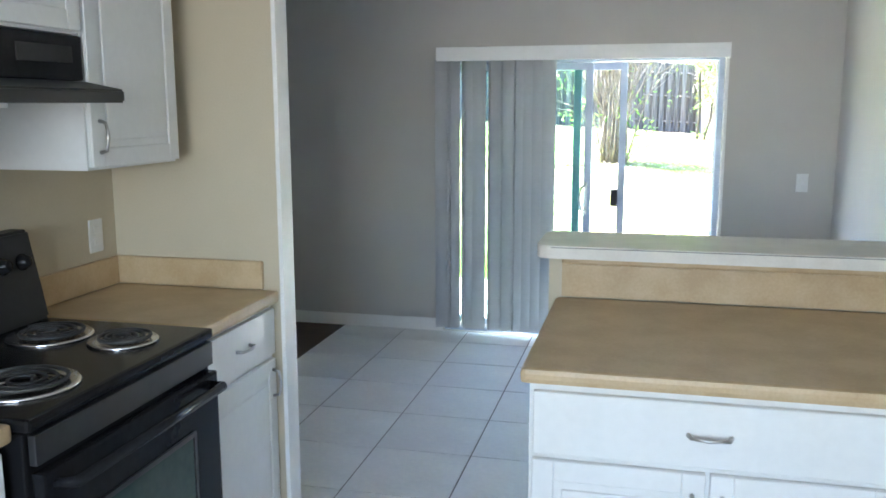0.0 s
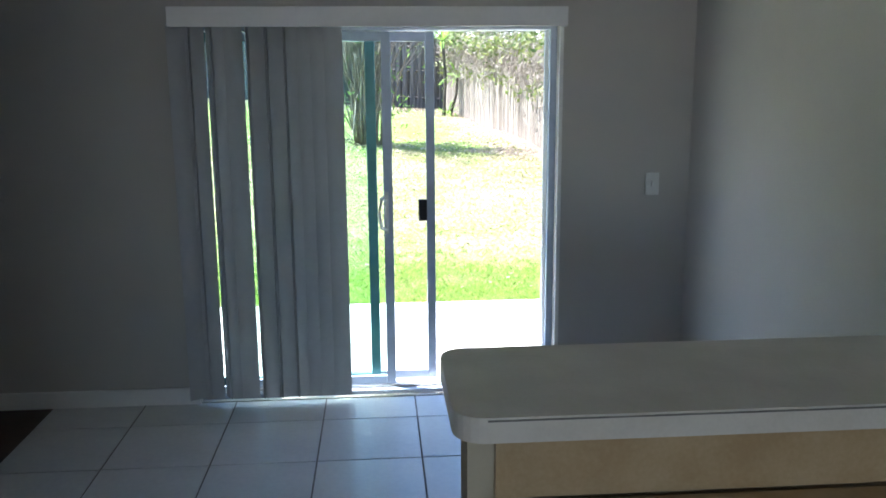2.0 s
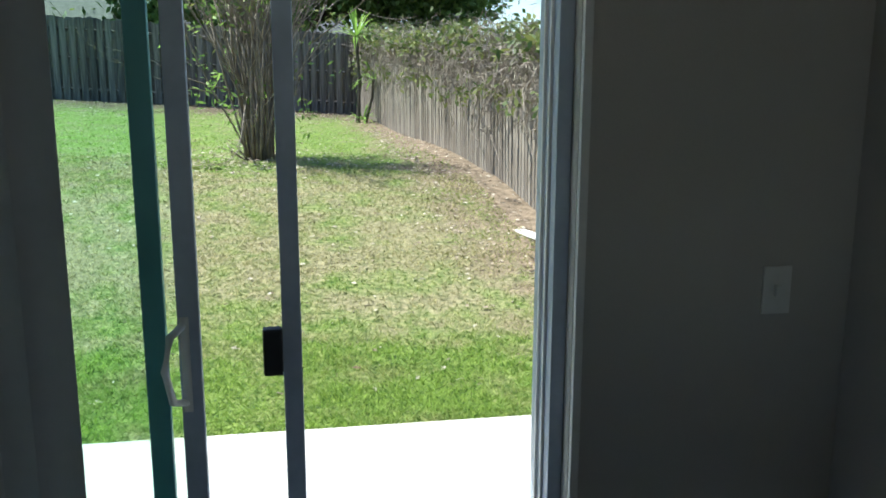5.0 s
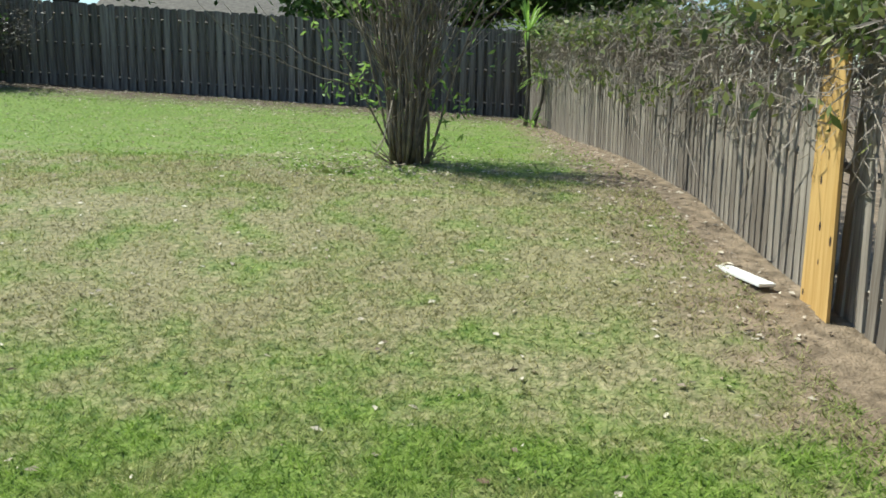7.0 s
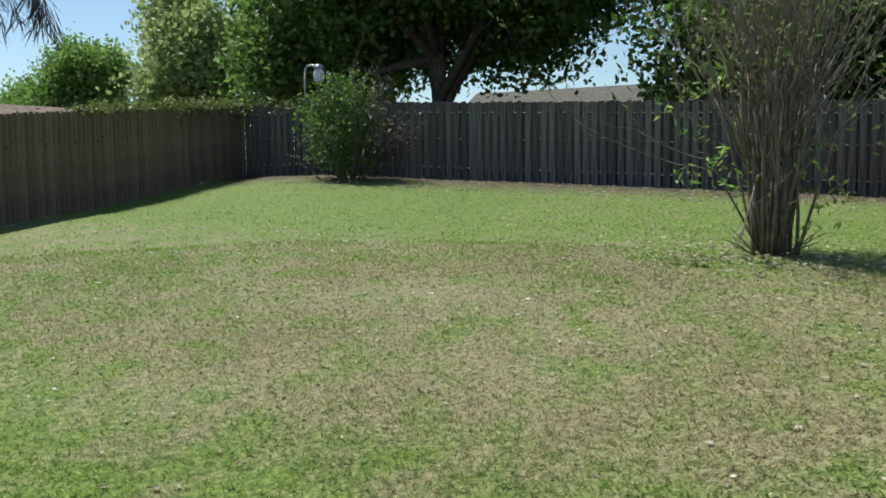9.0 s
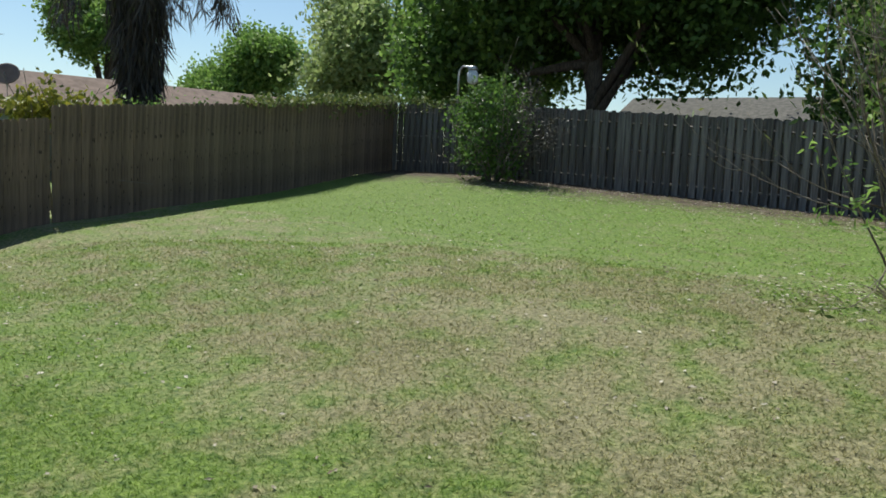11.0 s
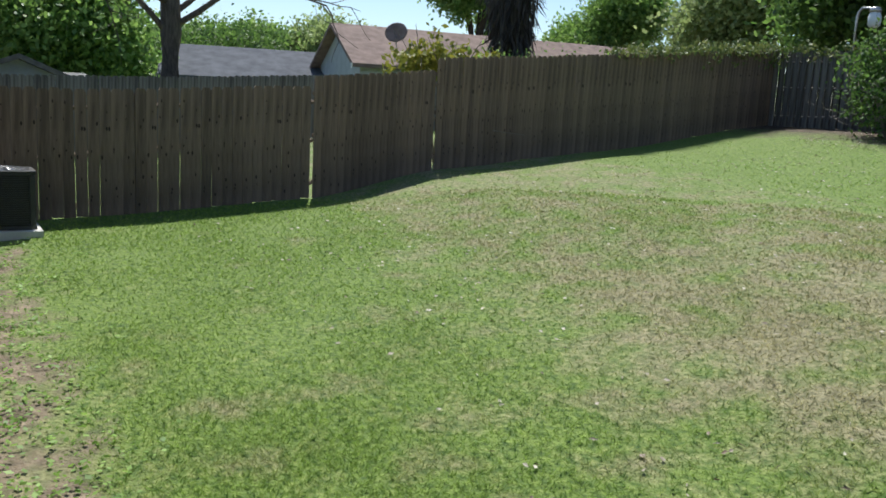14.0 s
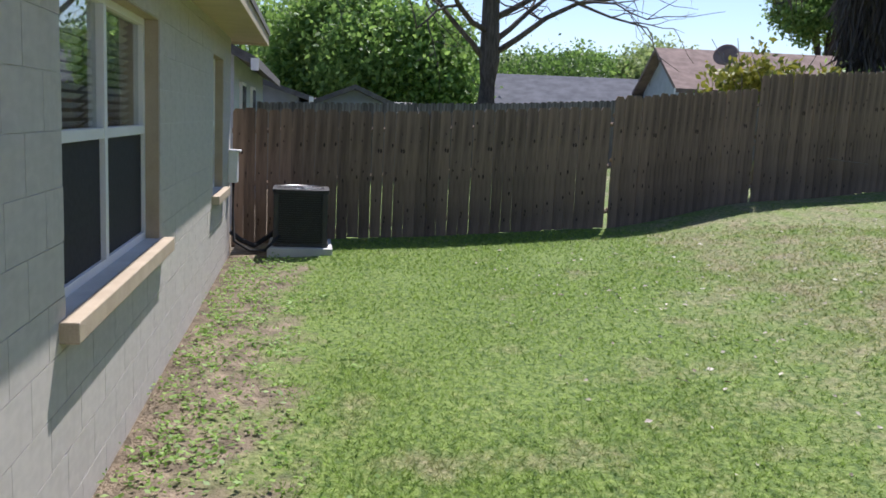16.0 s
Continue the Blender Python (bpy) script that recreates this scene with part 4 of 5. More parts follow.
def bare_tree():
    rng = np.random.default_rng(11)
    x, y = -21.0, 5.47
    t = thing("bare_tree", "leafless grey tree beyond the cedar fence", "tree", (x, y, ground_z(x, y) + 0.2))
    bm, tips = bmesh.new(), []
    tube(bm, [(0, 0, -0.5), (0.02, 0, 1.2), (0.0, 0.05, 2.6), (0.05, 0.0, 4.2), (0.1, 0.1, 6.5)], [0.34, 0.29, 0.27, 0.21, 0.12], 12)
    for z, dx, dy, ln in ((2.5, 0.2, -1, 2.8), (2.7, 0.3, 1.1, 3.4), (3.0, -0.4, 0.9, 3.0), (3.3, 0.6, -0.9, 2.8), (3.6, 0.5, 1.0, 3.2), (4.2, -0.3, -0.8, 2.4), (4.6, 0.2, 0.9, 2.6), (5.2, 0.1, -0.5, 2.2), (6.2, 0.2, 0.3, 2.0)):
        limb(bm, rng, (0.02, 0.02, z), (dx, dy, 0.62), ln, 0.085, 3, tips, 3, 0.28, 0.05)
    part("trunk", bm, M_BARK, t, smooth=True)
    twig = bmesh.new()
    for p in tips[::3]:
        limb(twig, rng, p, tuple(rng.normal(0, 1, 3)), 0.5, 0.008, 0, [], 2, 0.3)
    part("twig_growth", twig, M_TWIG, t)


bare_tree()


def multistem_bush():
    rng = np.random.default_rng(21)
    x, y = 0.59, 9.66
    t = thing("shrub", "tall multi-stemmed shrub with pale twigs and few leaves", "shrub", (x, y, ground_z(x, y) - 0.03))
    bm, tips = bmesh.new(), []
    for k in range(46):
        a, lean = rng.uniform(0, 2 * math.pi), abs(rng.normal(0.14, 0.11))
        b = (0.24 * math.cos(a) * rng.uniform(0.2, 1), 0.24 * math.sin(a) * rng.uniform(0.2, 1), 0)
        limb(bm, rng, b, (lean * math.cos(a), lean * math.sin(a), 1), rng.uniform(1.4, 2.2), rng.uniform(0.013, 0.028), 2, tips, 3, 0.12, 0.4, 0.42)
    for k in range(26):
        a = rng.uniform(0, 2 * math.pi)
        limb(bm, rng, (0.2 * math.cos(a), 0.2 * math.sin(a), 0), (math.cos(a), math.sin(a), 0.8), rng.uniform(0.25, 0.5), 0.008, 0, [], 2, 0.3, 0.0)
    part("branchwork", bm, M_TWIG, t, smooth=True)
    tips = np.array(tips)
    leaf_part("foliage", t, rng, tips[::2], 0.14, 0.10, 9, LEAF_VINE, 0.3)
    low = np.stack([rng.normal(0, 0.5, 60), rng.normal(0, 0.5, 60), rng.uniform(0.3, 2.0, 60)], 1)
    leaf_part("foliage", t, rng, low, 0.10, 0.10, 7, LEAF_MID, 0.3)


multistem_bush()


def corner_bush():
    rng = np.random.default_rng(31)
    x, y = -9.35, 17.5
    t = thing("shrub", "leafy green shrub in front of the back fence", "shrub", (x, y, ground_z(x, y) - 0.03))
    bm, tips = bmesh.new(), []
    for k in range(16):
        a = rng.uniform(0, 2 * math.pi)
        limb(bm, rng, (0.1 * math.cos(a), 0.1 * math.sin(a), 0), (0.55 * math.cos(a), 0.4 * math.sin(a), 1), rng.uniform(1.0, 1.6), 0.022, 2, tips, 3, 0.2, 0.2)
    part("branchwork", bm, M_TWIG, t, smooth=True)
    d = rng.normal(0, 1, (170, 3))
    d /= np.linalg.norm(d, axis=1)[:, None]
    cs = np.array((-0.1, 0, 1.25)) + d * np.array((1.05, 0.75, 1.15)) * rng.uniform(0.5, 1.05, (170, 1))
    cs[:, 2] = np.abs(cs[:, 2])
    leaf_part("foliage", t, rng, cs[cs[:, 0] < 0.55], 0.17, 0.11, 34, LEAF_DARK, 0.55)
    leaf_part("foliage", t, rng, cs[::5] * np.array((1.05, 1.1, 1.0)) + np.array((0.7, 0, 0.1)), 0.2, 0.10, 30, LEAF_DEAD, 0.4)


corner_bush()


def vines():
    rng = np.random.default_rng(41)
    v = thing("fence_vine", "tangle of dry vine and green leaves over the picket fence", "vine")
    bm = bmesh.new()
    run = []
    for (xa, ya), (xb, yb) in zip(RF, RF[1:]):
        n = math.hypot(xb - xa, yb - ya)
        for s in np.arange(0, n, 0.25):
            run.append((xa + (xb - xa) * s / n, ya + (yb - ya) * s / n))
    for x, y in run:
        if y < 2.6:
            continue
        top = 1.72 + 0.055 * (y - 2)
        for k in range(7):
            p = Vector((x - rng.uniform(0.0, 0.18), y + rng.uniform(-0.2, 0.2), top - abs(rng.normal(0.0, 0.35)) + 0.12))
            pts = [p.copy()]
            for j in range(4):
                p = p + Vector((rng.normal(-0.01, 0.05), rng.normal(0, 0.16), rng.normal(-0.13, 0.10)))
                p.x = min(p.x, x - 0.02)
                pts.append(p.copy())
            tube(bm, pts, [0.006, 0.005, 0.005, 0.004, 0.003], 4)
    part("dry_tangle", bm, M_DRYV, v)
    cs, dead = [], []
    for x, y in run:
        if y < 2.6:
            continue
        top = 1.72 + 0.055 * (y - 2)
        for k in range(3 if y > 6 else 6):
            cs.append((x - rng.uniform(-0.1, 0.2), y + rng.uniform(-0.15, 0.15), top + rng.normal(0.01, 0.07)))
        for k in range(5):
            dead.append((x - rng.uniform(0.03, 0.16), y + rng.uniform(-0.15, 0.15), top - abs(rng.normal(0.05, 0.22))))
        if rng.random() < 0.35:
            cs.append((x - 0.12, y, top - rng.uniform(0.3, 0.8)))
    leaf_part("foliage", v, rng, cs, (0.10, 0.12, 0.08), 0.11, 26, LEAF_VINE, 0.4, 0.6)
    leaf_part("dead_growth", v, rng, dead, (0.06, 0.14, 0.16), 0.17, 44, M_DRYV, 0.06, 0.2)


vines()


def left_vine():
    rng = np.random.default_rng(43)
    v = thing("fence_vine", "yellow-green creeper along the top of the cedar fence", "vine")
    cs = []
    for s in np.arange(0.42, 1.0, 0.012):
        x, y = -10.95 + (LC[0] + 10.95) * s, 7.4 + (LC[1] - 7.4) * s
        for k in range(3):
            cs.append((x + rng.normal(0, 0.12), y, 2.41 + 1.05 * s + abs(rng.normal(0, 0.07)) - 0.02))
        if s > 0.7 and rng.random() < 0.5:
            cs.append((x + 0.06, y, 2.41 + 1.05 * s - rng.uniform(0.05, 0.3)))
    for s in np.arange(0, 0.16, 0.006):
        cs.append((LC[0] + 16.1 * s, LC[1] - 0.06, 3.42 - rng.uniform(-0.1, 0.25)))
    leaf_part("foliage", v, rng, cs, (0.10, 0.10, 0.06), 0.10, 16, LEAF_VINE, 0.5, 0.3)


left_vine()


def small_plants():
    rng = np.random.default_rng(51)
    x, y = 2.35, 16.2
    t = thing("yucca", "spiky yucca plant by the fence corner", "yucca", (x, y, ground_z(x, y)))
    bm = bmesh.new()
    tube(bm, [(0, 0, -0.05), (0.05, 0, 0.8), (0.0, 0.05, 1.75)], [0.05, 0.04, 0.035], 8)
    tube(bm, [(0.15, 0, -0.05), (0.3, 0.05, 0.5), (0.35, 0.05, 0.9)], [0.04, 0.035, 0.03], 8)
    part("stem", bm, M_BARK, t)
    bm = bmesh.new()
    for cx, cz, n, ln in ((0.0, 1.75, 46, 0.75), (0.35, 0.9, 30, 0.6), (0.1, 0.05, 24, 0.5)):
        for k in range(n):
            a, e = rng.uniform(0, 2 * math.pi), rng.uniform(-0.4, 1.4)
            d = Vector((math.cos(a) * math.cos(e), math.sin(a) * math.cos(e), math.sin(e)))
            s = Vector((-math.sin(a), math.cos(a), 0)) * 0.022
            p = Vector((cx, 0, cz))
            m = p + d * ln * 0.6
            e2 = p + d * ln + Vector((0, 0, -0.12))
            bm.faces.new([bm.verts.new(q) for q in (p - s * 0.5, m - s, e2, m + s, p + s * 0.5)])
    part("rosette", bm, LEAF_WEED, t)
    # broad-leaved shrub seen over the stepped fence
    t = thing("shrub", "yellow-green shrub peeping over the cedar fence", "shrub", (-11.75, 7.9, ground_z(-11.75, 7.9)))
    bm = bmesh.new()
    for k in range(9):
        limb(bm, rng, (0, 0, 0), (rng.normal(0, 0.25), rng.normal(0, 0.25), 1), 1.7, 0.02, 1, [], 2, 0.15)
    part("branchwork", bm, M_TWIG, t)
    d = rng.normal(0, 1, (60, 3))
    cs = np.array((0, 0, 1.75)) + d * np.array((0.25, 0.45, 0.17))
    leaf_part("foliage", t, rng, cs, 0.08, 0.12, 26, LEAF_YEL, 0.55)


small_plants()


def palm():
    rng = np.random.default_rng(61)
    x, y = -25.5, 18.9
    t = thing("palm_tree", "tall palm with a skirt of dead hanging fronds", "palm", (x, y, 1.8))
    bm = bmesh.new()
    tube(bm, [(0, 0, -0.3), (0.05, 0, 3), (0, 0.05, 6), (0, 0, 8.6)], [0.34, 0.3, 0.3, 0.32], 12)
    part("trunk", bm, M_BARK, t, smooth=True)
    k = 5200
    a, z = rng.uniform(0, 2 * math.pi, k), rng.uniform(1.6, 8.6, k)
    r = 0.45 + 0.65 * rng.random(k) * np.clip((z - 1) / 4, 0.2, 1)
    p = np.stack([r * np.cos(a), r * np.sin(a), z], 1)
    leaf_part("skirt", t, rng, p, 0.04, 0.85, 1, LEAF_DEAD, 0.06, 4.0)
    bm, cs = bmesh.new(), []
    for i in range(22):
        a, droop = 2 * math.pi * i / 22 + rng.uniform(-0.1, 0.1), rng.uniform(1.4, 3.6)
        rad = rng.uniform(2.6, 3.6)
        pts = [(rad * u * math.cos(a), rad * u * math.sin(a), 8.4 + 1.3 * math.sin(u * 2.2) - droop * u * u * 1.5) for u in np.linspace(0, 1, 8)]
        tube(bm, pts, np.linspace(0.05, 0.012, 8).tolist(), 5)
        for u in np.linspace(0.25, 1, 16):
            cs.append((rad * u * math.cos(a), rad * u * math.sin(a), 8.4 + 1.3 * math.sin(u * 2.2) - droop * u * u * 1.5))
    part("frond_framework", bm, M_BARK, t)
    leaf_part("frond_crown", t, rng, cs, 0.10, 0.9, 16, LEAF_DEAD, 0.05, 2.6)


palm()

TREES = [
    ("big dark green oak behind the back fence", (-11.8, 27.5, 1.4), 9.5, (8.2, 5.5, 4.6), 6.6, 780, 57, 0.38, LEAF_DARK, 1, 0.42),
    ("dark leafy oak behind the back fence", (-18.6, 31.5, 1.5), 9.5, (4.6, 3.8, 5.4), 5.6, 570, 57, 0.38, LEAF_MID, 2, 0.3),
    ("broad dark oak behind the back fence", (0.9, 27.5, 1.1), 9.0, (7.2, 5.0, 4.0), 4.6, 780, 57, 0.36, LEAF_DARK, 3, 0.4),
    ("dark tree behind the fence corner", (4.2, 31.0, 1.1), 9.0, (4.8, 5, 4.0), 5.6, 570, 57, 0.36, LEAF_DARK, 4, 0.35),
    ("pale spring-green tree behind the houses", (-30.5, 37.0, 1.8), 10.0, (4.6, 4.0, 5.4), 5.8, 495, 38, 0.43, LEAF_PALE, 5, 0.25),
    ("round green tree beyond the neighbouring yard", (-50.5, 44.5, 2.2), 9.0, (6.6, 5.2, 4.4), 5.2, 570, 53, 0.46, LEAF_MID, 6, 0.3),
    ("feathery green tree beyond the neighbouring house", (-60.0, 39.5, 2.2), 12.0, (5.5, 5.0, 4.6), 9.0, 495, 41, 0.49, LEAF_MID, 7, 0.3),
    ("round yellowish-green tree in the distance", (-60.0, 26.0, 2.0), 7.0, (3.6, 3.6, 2.4), 3.4, 330, 45, 0.46, LEAF_PALE, 8, 0.25),
    ("small green tree in the distance", (-62.0, 20.5, 2.0), 5.0, (4.2, 4.0, 2.0), 2.6, 330, 45, 0.46, LEAF_MID, 9, 0.22),
    ("low green tree in the distance", (-60.0, 15.5, 1.8), 5.0, (4.2, 4.0, 2.0), 2.4, 300, 45, 0.46, LEAF_PALE, 10, 0.22),
    ("large dark green tree behind the neighbouring sheds", (-36.5, 4.0, 0.6), 7.0, (4.4, 4.4, 3.6), 3.3, 840, 57, 0.36, LEAF_MID, 11, 0.35),
    ("dark green tree behind the neighbouring sheds", (-40.0, -0.5, 0.6), 7.0, (4.4, 4.0, 3.6), 3.0, 450, 53, 0.38, LEAF_MID, 12, 0.3),
    ("dark shrubby tree behind the bare tree", (-44.0, 12.0, 0.8), 4.0, (5.0, 5.5, 2.2), 2.2, 300, 41, 0.29, LEAF_DARK, 13, 0.15),
]
for label, base, height, crown, cz, clumps, per, size, leaf, seed, trunk_r in TREES:
    tree(label, base, height, crown, cz, clumps, int(per * 1.6), size * 0.72, leaf, seed, trunk_r)


def hedge():
    rng = np.random.default_rng(71)
    h = thing("hedge", "clipped green hedge beyond the cedar fence", "hedge")
    cs = [(-19.5 + rng.normal(0, 0.3) - 0.12 * (y - 12), y, 1.9 + 0.06 * (y - 12) + rng.uniform(-0.6, 0.9)) for y in np.arange(13, 32, 0.06)]
    bm = bmesh.new()
    for y in np.arange(13.2, 31, 1.2):
        x = -19.5 - 0.12 * (y - 12)
        tube(bm, [(x, y, ground_z(x, y) - 0.1), (x, y, 2.2)], [0.05, 0.03], 6)
    part("branchwork", bm, M_BARK, h)
    leaf_part("foliage", h, rng, cs, 0.28, 0.14, 34, LEAF_MID, 0.55)


hedge()


# ---------- neighbouring houses and yard lamp ----------
def neighbour(name, label, at, rz, L, W, zw, zr, wall, roof, windows=()):
    """A low gabled house, ridge along its own x; windows: (face 'f' along -y or 'e' the -x end, offset, z0, w, h)."""
    h = thing(name, label, "house", at, rz=rz)
    part("wall", boxes((0, L, 0, W, -0.6, zw)), wall, h)
    for x in (0.0, L - 0.15):
        bm = bmesh.new()
        a = [bm.verts.new(p) for p in ((x, 0, zw), (x, W, zw), (x, W / 2, zr - 0.1))]
        b = [bm.verts.new((v.co.x + 0.15, v.co.y, v.co.z)) for v in a]
        bm.faces.new(a)
        bm.faces.new(b[::-1])
        for i in range(3):
            j = (i + 1) % 3
            bm.faces.new((a[i], b[i], b[j], a[j]))
        part("gable", bm, wall, h)
    e = 0.4
    k = (zr - zw) / (W / 2)
    part("roof", gable_roof("r", -e, L + e, -e, W + e, zw - k * e, zr, 0.14, roof), roof, h)
    part("bargeboard", boxes((-e - 0.03, -e - 0.002, -e, -e + 0.12, zw - k * e - 0.18, zw - k * e), bevel=0.0), M_WHITE, h)
    for f, o, z0, w, hh in windows:
        if f == 'f':
            fr, pn = (o, o + w, -0.05, -0.002, z0, z0 + hh), (o + 0.06, o + w - 0.06, -0.058, -0.052, z0 + 0.06, z0 + hh - 0.06)
        else:
            fr, pn = (-0.05, -0.002, o, o + w, z0, z0 + hh), (-0.058, -0.052, o + 0.06, o + w - 0.06, z0 + 0.06, z0 + hh - 0.06)
        wi = part("window", boxes(fr), M_WHITE, h)
        part("pane", boxes(pn), M_VOID, wi)
    return h


h1 = neighbour("neighbour_house", "pale-walled house with a brown shingle roof", (-27.2, 13.6, 0.9), 82, 17, 5.6, 2.3, 3.7, M_SIDING, M_BROOF)
neighbour("neighbour_house", "grey house with a galvanised metal roof", (-33.5, 8.3, 0.9), 74, 7.5, 6.0, 1.6, 2.8, M_GSIDING, M_METAL)
neighbour("neighbour_house", "brown-roofed house wing among the trees", (-37, 12.5, 1.0), 80, 8, 6.0, 1.7, 2.7, M_SIDING, M_BROOF)
neighbour("neighbour_house", "white house close beyond the cedar fence", (-13.2, -0.1, -0.2), 180, 8, 7, 2.75, 4.4, M_SIDING, M_SHING, (('f', 1.0, 1.0, 0.9, 1.25), ('f', 3.6, 1.0, 0.9, 1.25)))
neighbour("neighbour_house", "grey house beyond the white one", (-23.0, 0.75, -0.2), 180, 5, 7, 2.35, 3.4, M_GSIDING, M_SHING)
neighbour("neighbour_shed", "low dark gabled shed with a small window", (-26.0, 0.9, 0.0), 90, 3.2, 4, 1.75, 2.1, M_GSIDING, M_BLKP)
neighbour("neighbour_shed", "low grey gabled shed with a white vent window", (-29.0, 0.6, 0.2), 0, 5, 3.4, 1.55, 2.25, M_GSIDING, M_SHING, (('e', 1.3, 1.55, 0.9, 0.3),))
neighbour("neighbour_house", "tan house with a grey gable behind the back fence", (-12.5, 31.0, 1.2), 4, 7.5, 6, 2.4, 3.7, M_GSIDING, M_SHING)
neighbour("neighbour_house", "house with a light roof behind the back fence", (-5.0, 33.0, 1.2), 0, 8.0, 7, 2.2, 3.6, M_SIDING, M_METAL)


def satellite_dish():
    d = thing("satellite_dish", "grey satellite dish on the brown roof", "satellite dish", (-26.0, 14.4, 3.65))
    bm = bmesh.new()
    tube(bm, [(0, 0, -0.5), (0, 0, 0.2), (0.05, -0.05, 0.35)], [0.03, 0.03, 0.03], 6)
    part("mast", bm, M_NICKEL, d)
    bm = bmesh.new()
    lathe(bm, [(0.05, 0.0), (0.25, 0.03), (0.40, 0.09), (0.40, 0.10), (0.24, 0.045), (0.05, 0.015)], 20)
    o = part("reflector", bm, M_BROOF, d, "grey-brown dish reflector", True)
    o.matrix_basis = pose(0.1, -0.05, 0.4, 0, 60, -40)
    bm = bmesh.new()
    tube(bm, [(0.1, -0.05, 0.2), (0.5, -0.35, 0.45)], [0.015, 0.012], 5)
    part("feed_arm", bm, M_NICKEL, d)


satellite_dish()


def yard_lamp():
    x, y = -11.75, 19.3
    l = thing("yard_lamp", "yard lamp with a frosted jar on a thin bent pole", "lamp", (x, y, ground_z(x, y)))
    bm = bmesh.new()
    tube(bm, [(0, 0, -0.2), (0, 0, 2.6), (0.03, 0, 2.75), (0.12, 0, 2.83), (0.30, 0, 2.82), (0.40, 0, 2.80)], [0.03] * 6, 8)
    part("pole", bm, M_NICKEL, l, smooth=True)
    bm = bmesh.new()
    lathe(bm, [(0.05, 2.84), (0.13, 2.80), (0.14, 2.72), (0.10, 2.70)], 16, (0.45, 0, 0))
    part("hood", bm, M_NICKEL, l, smooth=True)
    bm = bmesh.new()
    lathe(bm, [(0.11, 2.71), (0.15, 2.60), (0.14, 2.42), (0.08, 2.36)], 16, (0.45, 0, 0))
    part("globe", bm, M_LAMPG, l, "frosted jar", True)


yard_lamp()

fence("far_fence", "dark board fence of the yard beyond", [(-19.0, -1.0), (-19.5, 12.0), (-20.5, 24)], [(0, 1.75), (6, 2.0), (13, 2.5), (25, 3.1)], 0.146, 0.147, M_GREYW, 13, lean=0.2, face=-1)


# ---------- grass, weeds, litter ----------
def grass():
    rng = np.random.default_rng(81)
    vs = []
    n = 0
    tot = []
    for cx, cy, num, lo, hi in ((1.0, -0.4, 210000, 2.2, 20.0), (-2.2, 0.8, 200000, 0.9, 9.0)):
        r = np.exp(rng.uniform(math.log(lo), math.log(hi), num)) if lo > 1 else hi * rng.random(num) ** 0.8
        a = rng.uniform(0.0, math.pi, num)
        x, y = cx + r * np.cos(a), cy + r * np.sin(a)
        ok = (x > -10.1 - 0.15 * np.clip(y - 5, 0, 20)) & (x < 3.3 - 0.03 * y) & (y > np.where(x < -1.0, 0.85 + 0.5 * rng.random(num), 0.55)) & (y < 18.2) & ~((x > -0.93) & (x < 2.47) & (y < 2.12))
        tot.append(np.stack([x, y, r], 1)[ok])
    p = np.concatenate(tot)
    keep = np.array([noise.noise((q[0] * 0.8, q[1] * 0.8, 4.0)) + rng.uniform(-0.5, 0.9) > -0.15 for q in p])
    p = p[keep]
    z = np.array([ground_z(q[0], q[1]) for q in p])
    k = len(p)
    h = rng.uniform(0.010, 0.040, k) * (1 + 0.75 * np.clip(4.2 - p[:, 1], 0, 1.3) * (p[:, 0] > -1.2))
    w = 0.0035 * np.clip(p[:, 2] / 3.0, 1, 3)
    a = rng.uniform(0, 2 * math.pi, k)
    lean = rng.uniform(0.4, 2.2, k)
    b = rng.uniform(0, 2 * math.pi, k)
    base = np.stack([p[:, 0], p[:, 1], z - 0.004], 1)
    off = np.stack([np.cos(a) * w, np.sin(a) * w, 0 * a], 1)
    tip = base + np.stack([np.cos(b) * lean * h, np.sin(b) * lean * h, h], 1)
    v = np.stack([base - off, base + off, tip], 1).reshape(-1, 3)
    me = raw_mesh("grass", v, np.arange(3 * k).reshape(-1, 3), M_BLADE)
    tagged(new("grass", me), "short patchy lawn grass, green and straw coloured", "grass", kind="stuff")


grass()


def lie_flat(v, k):
    """Lays scattered leaves down: each one's rise over its stalk is made k times as steep, and never below it."""
    for i in (1, 2, 3):
        v[i::4, 2] = v[0::4, 2] + k * np.abs(v[i::4, 2] - v[0::4, 2])


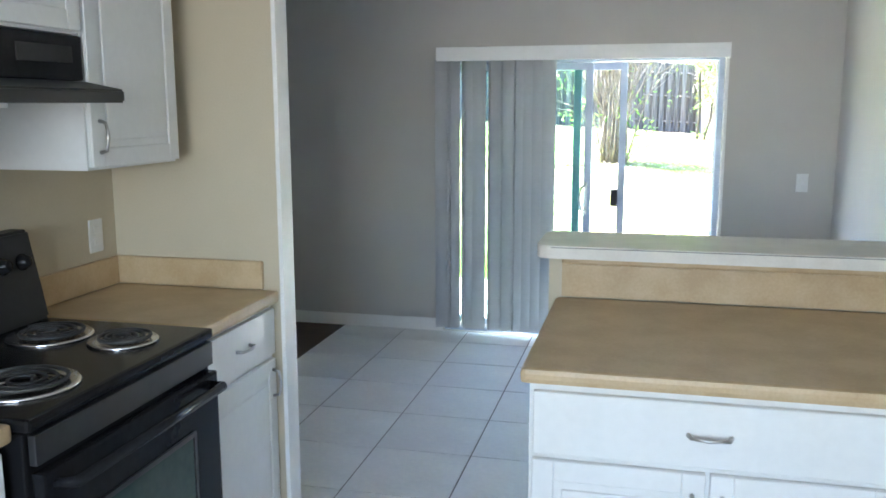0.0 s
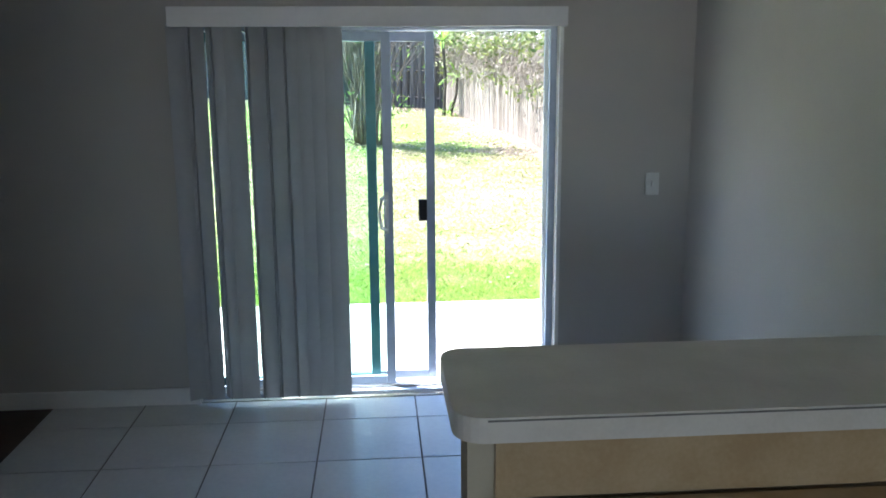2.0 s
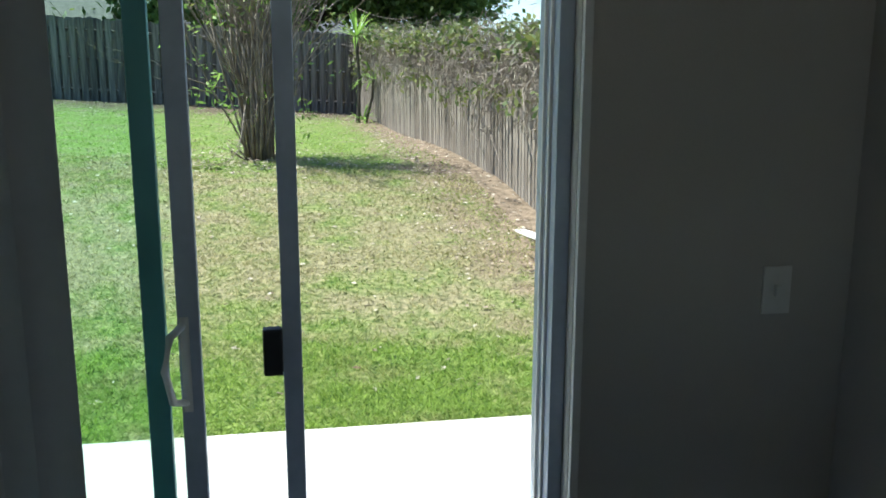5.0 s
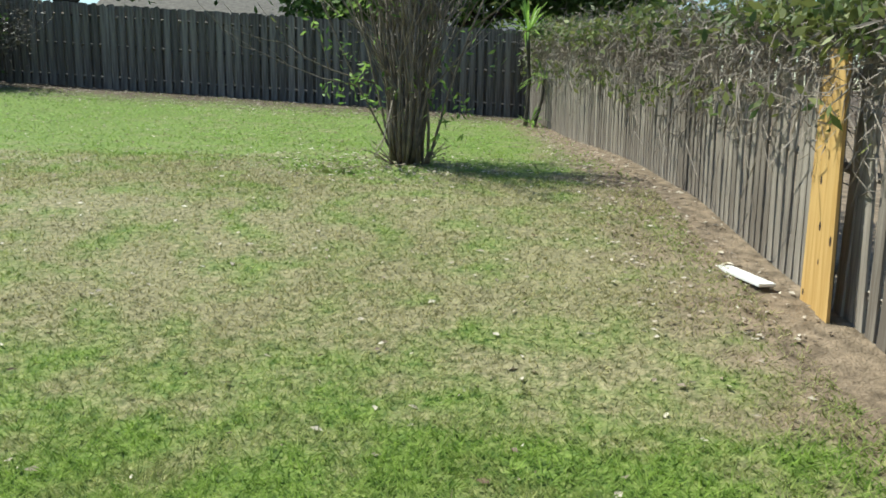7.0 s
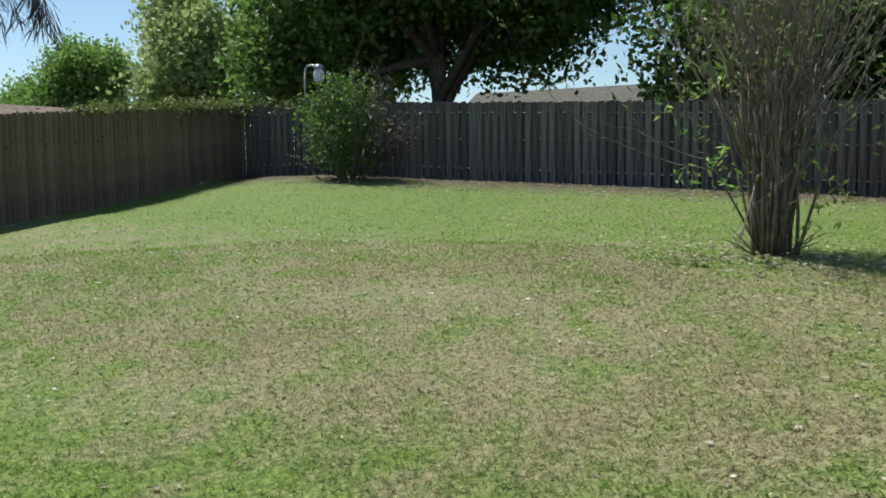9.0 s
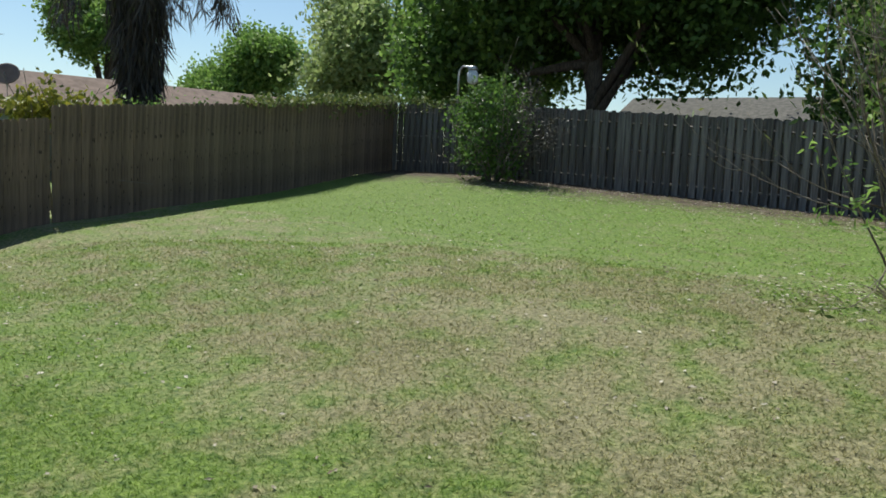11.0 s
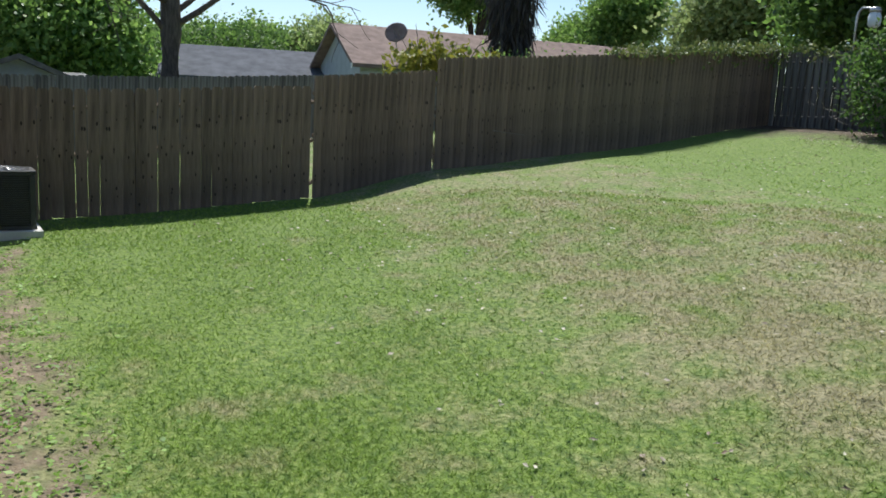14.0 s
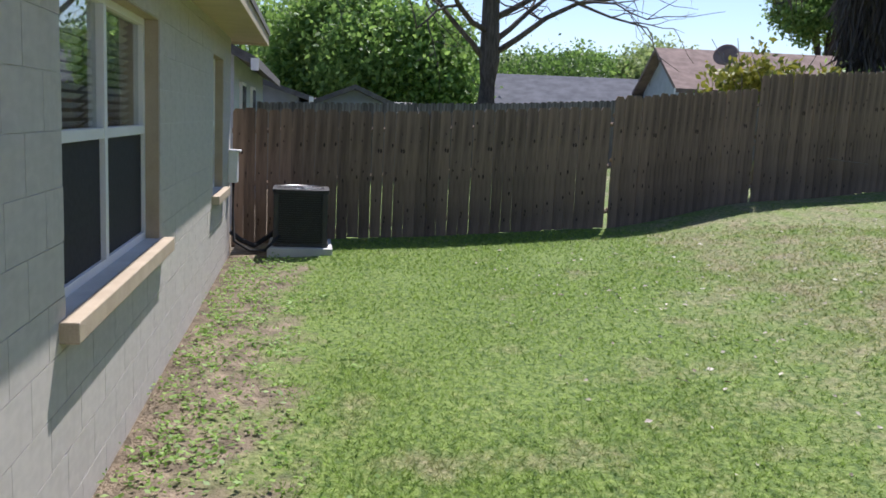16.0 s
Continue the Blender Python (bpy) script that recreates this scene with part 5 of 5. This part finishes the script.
def litter():
    rng = np.random.default_rng(91)
    n = 4200
    x, y = rng.uniform(-9.5, 3.2, n), rng.uniform(2.6, 18.2, n)
    near = rng.random(n) < 0.35
    x[near], y[near] = rng.uniform(2.3, 3.4, near.sum()), rng.uniform(4.5, 17.5, near.sum())
    c = np.stack([x, y, [ground_z(a, b) + 0.012 for a, b in zip(x, y)]], 1)
    v, f = leaves(rng, c, (0.02, 0.02, 0.004), 0.055, 1, 0.55)
    v[2::4, 2] = v[0::4, 2] + 0.006
    v[1::4, 2] = v[0::4, 2] + 0.012
    v[3::4, 2] = v[0::4, 2] + 0.002
    tagged(new("leaf_litter", raw_mesh("leaf_litter", v, f, M_LITTER)), "scattered dry leaves and bits on the lawn", "leaf litter", kind="stuff")
    c = []
    for k in range(560):
        px, py = rng.uniform(-8.9, -1.2), abs(rng.normal(0, 0.38)) + 0.3
        c.append((px, py, ground_z(px, py) + rng.uniform(0.005, 0.035)))
    v, f = leaves(rng, c, (0.06, 0.06, 0.012), 0.042, 10, 0.6)
    lie_flat(v, 0.45)
    creep = []
    for k in range(520):
        px, py = rng.uniform(-9.5, 2.0), rng.uniform(11.6, 16.8)
        if noise.noise((px * 0.5, py * 0.7, 7.0)) > -0.05:
            creep.append((px, py, ground_z(px, py) + 0.03))
    w, g = leaves(rng, creep, (0.30, 0.22, 0.006), 0.06, 12, 0.6)
    lie_flat(w, 0.2)
    tagged(new("creeper", raw_mesh("creeper", w, g, LEAF_WEED)), "low green creeper patches on the litter by the back fence", "ground cover", kind="stuff")
    mulch = np.stack([rng.normal(0.4, 0.9, 900), rng.normal(9.4, 0.55, 900)], 1)
    m = [(p, q, ground_z(p, q) + 0.014) for p, q in mulch] + [(p, q, ground_z(p, q) + 0.014) for p, q in zip(rng.uniform(-10.5, 2.4, 2200), rng.uniform(15.6, 18.5, 2200))]
    w, g = leaves(rng, m, (0.03, 0.03, 0.004), 0.07, 1, 0.5)
    w[1::4, 2] = w[0::4, 2] + 0.010
    w[2::4, 2] = w[0::4, 2] + 0.004
    w[3::4, 2] = w[0::4, 2] + 0.002
    tagged(new("leaf_mulch", raw_mesh("leaf_mulch", w, g, M_LITTER)), "brown fallen leaves under the shrub and the back fence", "leaf litter", kind="stuff")
    tagged(new("weeds", raw_mesh("weeds", v, f, LEAF_WEED)), "bright green weeds along the foot of the house wall", "weeds", kind="stuff")


litter()


# ---------- pieces of floor and wall ----------
def tiles():
    g = 0.004
    me = mesh_of("tile", boxes((g, T - g, g, T - g, -0.005, 0.0), bevel=0.0015), M_TILE)
    x = -2 * T
    while x < 2.35:
        y = -0.295 - T * 13
        for j in range(14):
            o = new("tile", me)
            o.parent = floor
            sy = 1.0
            if j == 13:
                sy = 0.28 / T
            o.matrix_basis = pose(x, y + T * j, 0) @ Matrix.Diagonal((min(1.0, (2.36 - x) / T), sy, 1, 1))
            y += 0
        x += T


tiles()


def blocks():
    h, w, g = 0.203, 0.406, 0.002
    me = mesh_of("block", boxes((0, 1, 0.1965, 0.2005, 0, 1)), M_BLOCK)
    holes = [WIN_A, WIN_B]
    for c in range(-2, 12):
        z0, z1 = 0.05 + c * h + g, 0.05 + (c + 1) * h - g
        x = -2.348 - w * 20 + (w / 2 if c % 2 else 0)
        while x < -0.2:
            a, b = max(x + g, HX0 + 0.002), min(x + w - g, DX0 - 0.03)
            x += w
            if b - a < 0.02:
                continue
            spans = [(a, b, z0, min(z1, 2.35))]
            for hx0, hx1, hz0, hz1 in holes:
                out = []
                for p, q, r, s in spans:
                    if q <= hx0 or p >= hx1 or s <= hz0 - 0.0 or r >= hz1:
                        out.append((p, q, r, s))
                        continue
                    if p < hx0:
                        out.append((p, hx0, r, s))
                    if q > hx1:
                        out.append((hx1, q, r, s))
                    if r < hz0 - 0.01:
                        out.append((max(p, hx0), min(q, hx1), r, hz0))
                    if s > hz1 + 0.01:
                        out.append((max(p, hx0), min(q, hx1), hz1, s))
                spans = out
            for p, q, r, s in spans:
                if q - p > 0.01 and s - r > 0.01:
                    o = new("block", me)
                    o.parent = wall_n
                    o.matrix_basis = pose(p, 0, r) @ Matrix.Diagonal((q - p, 1, s - r, 1))


blocks()
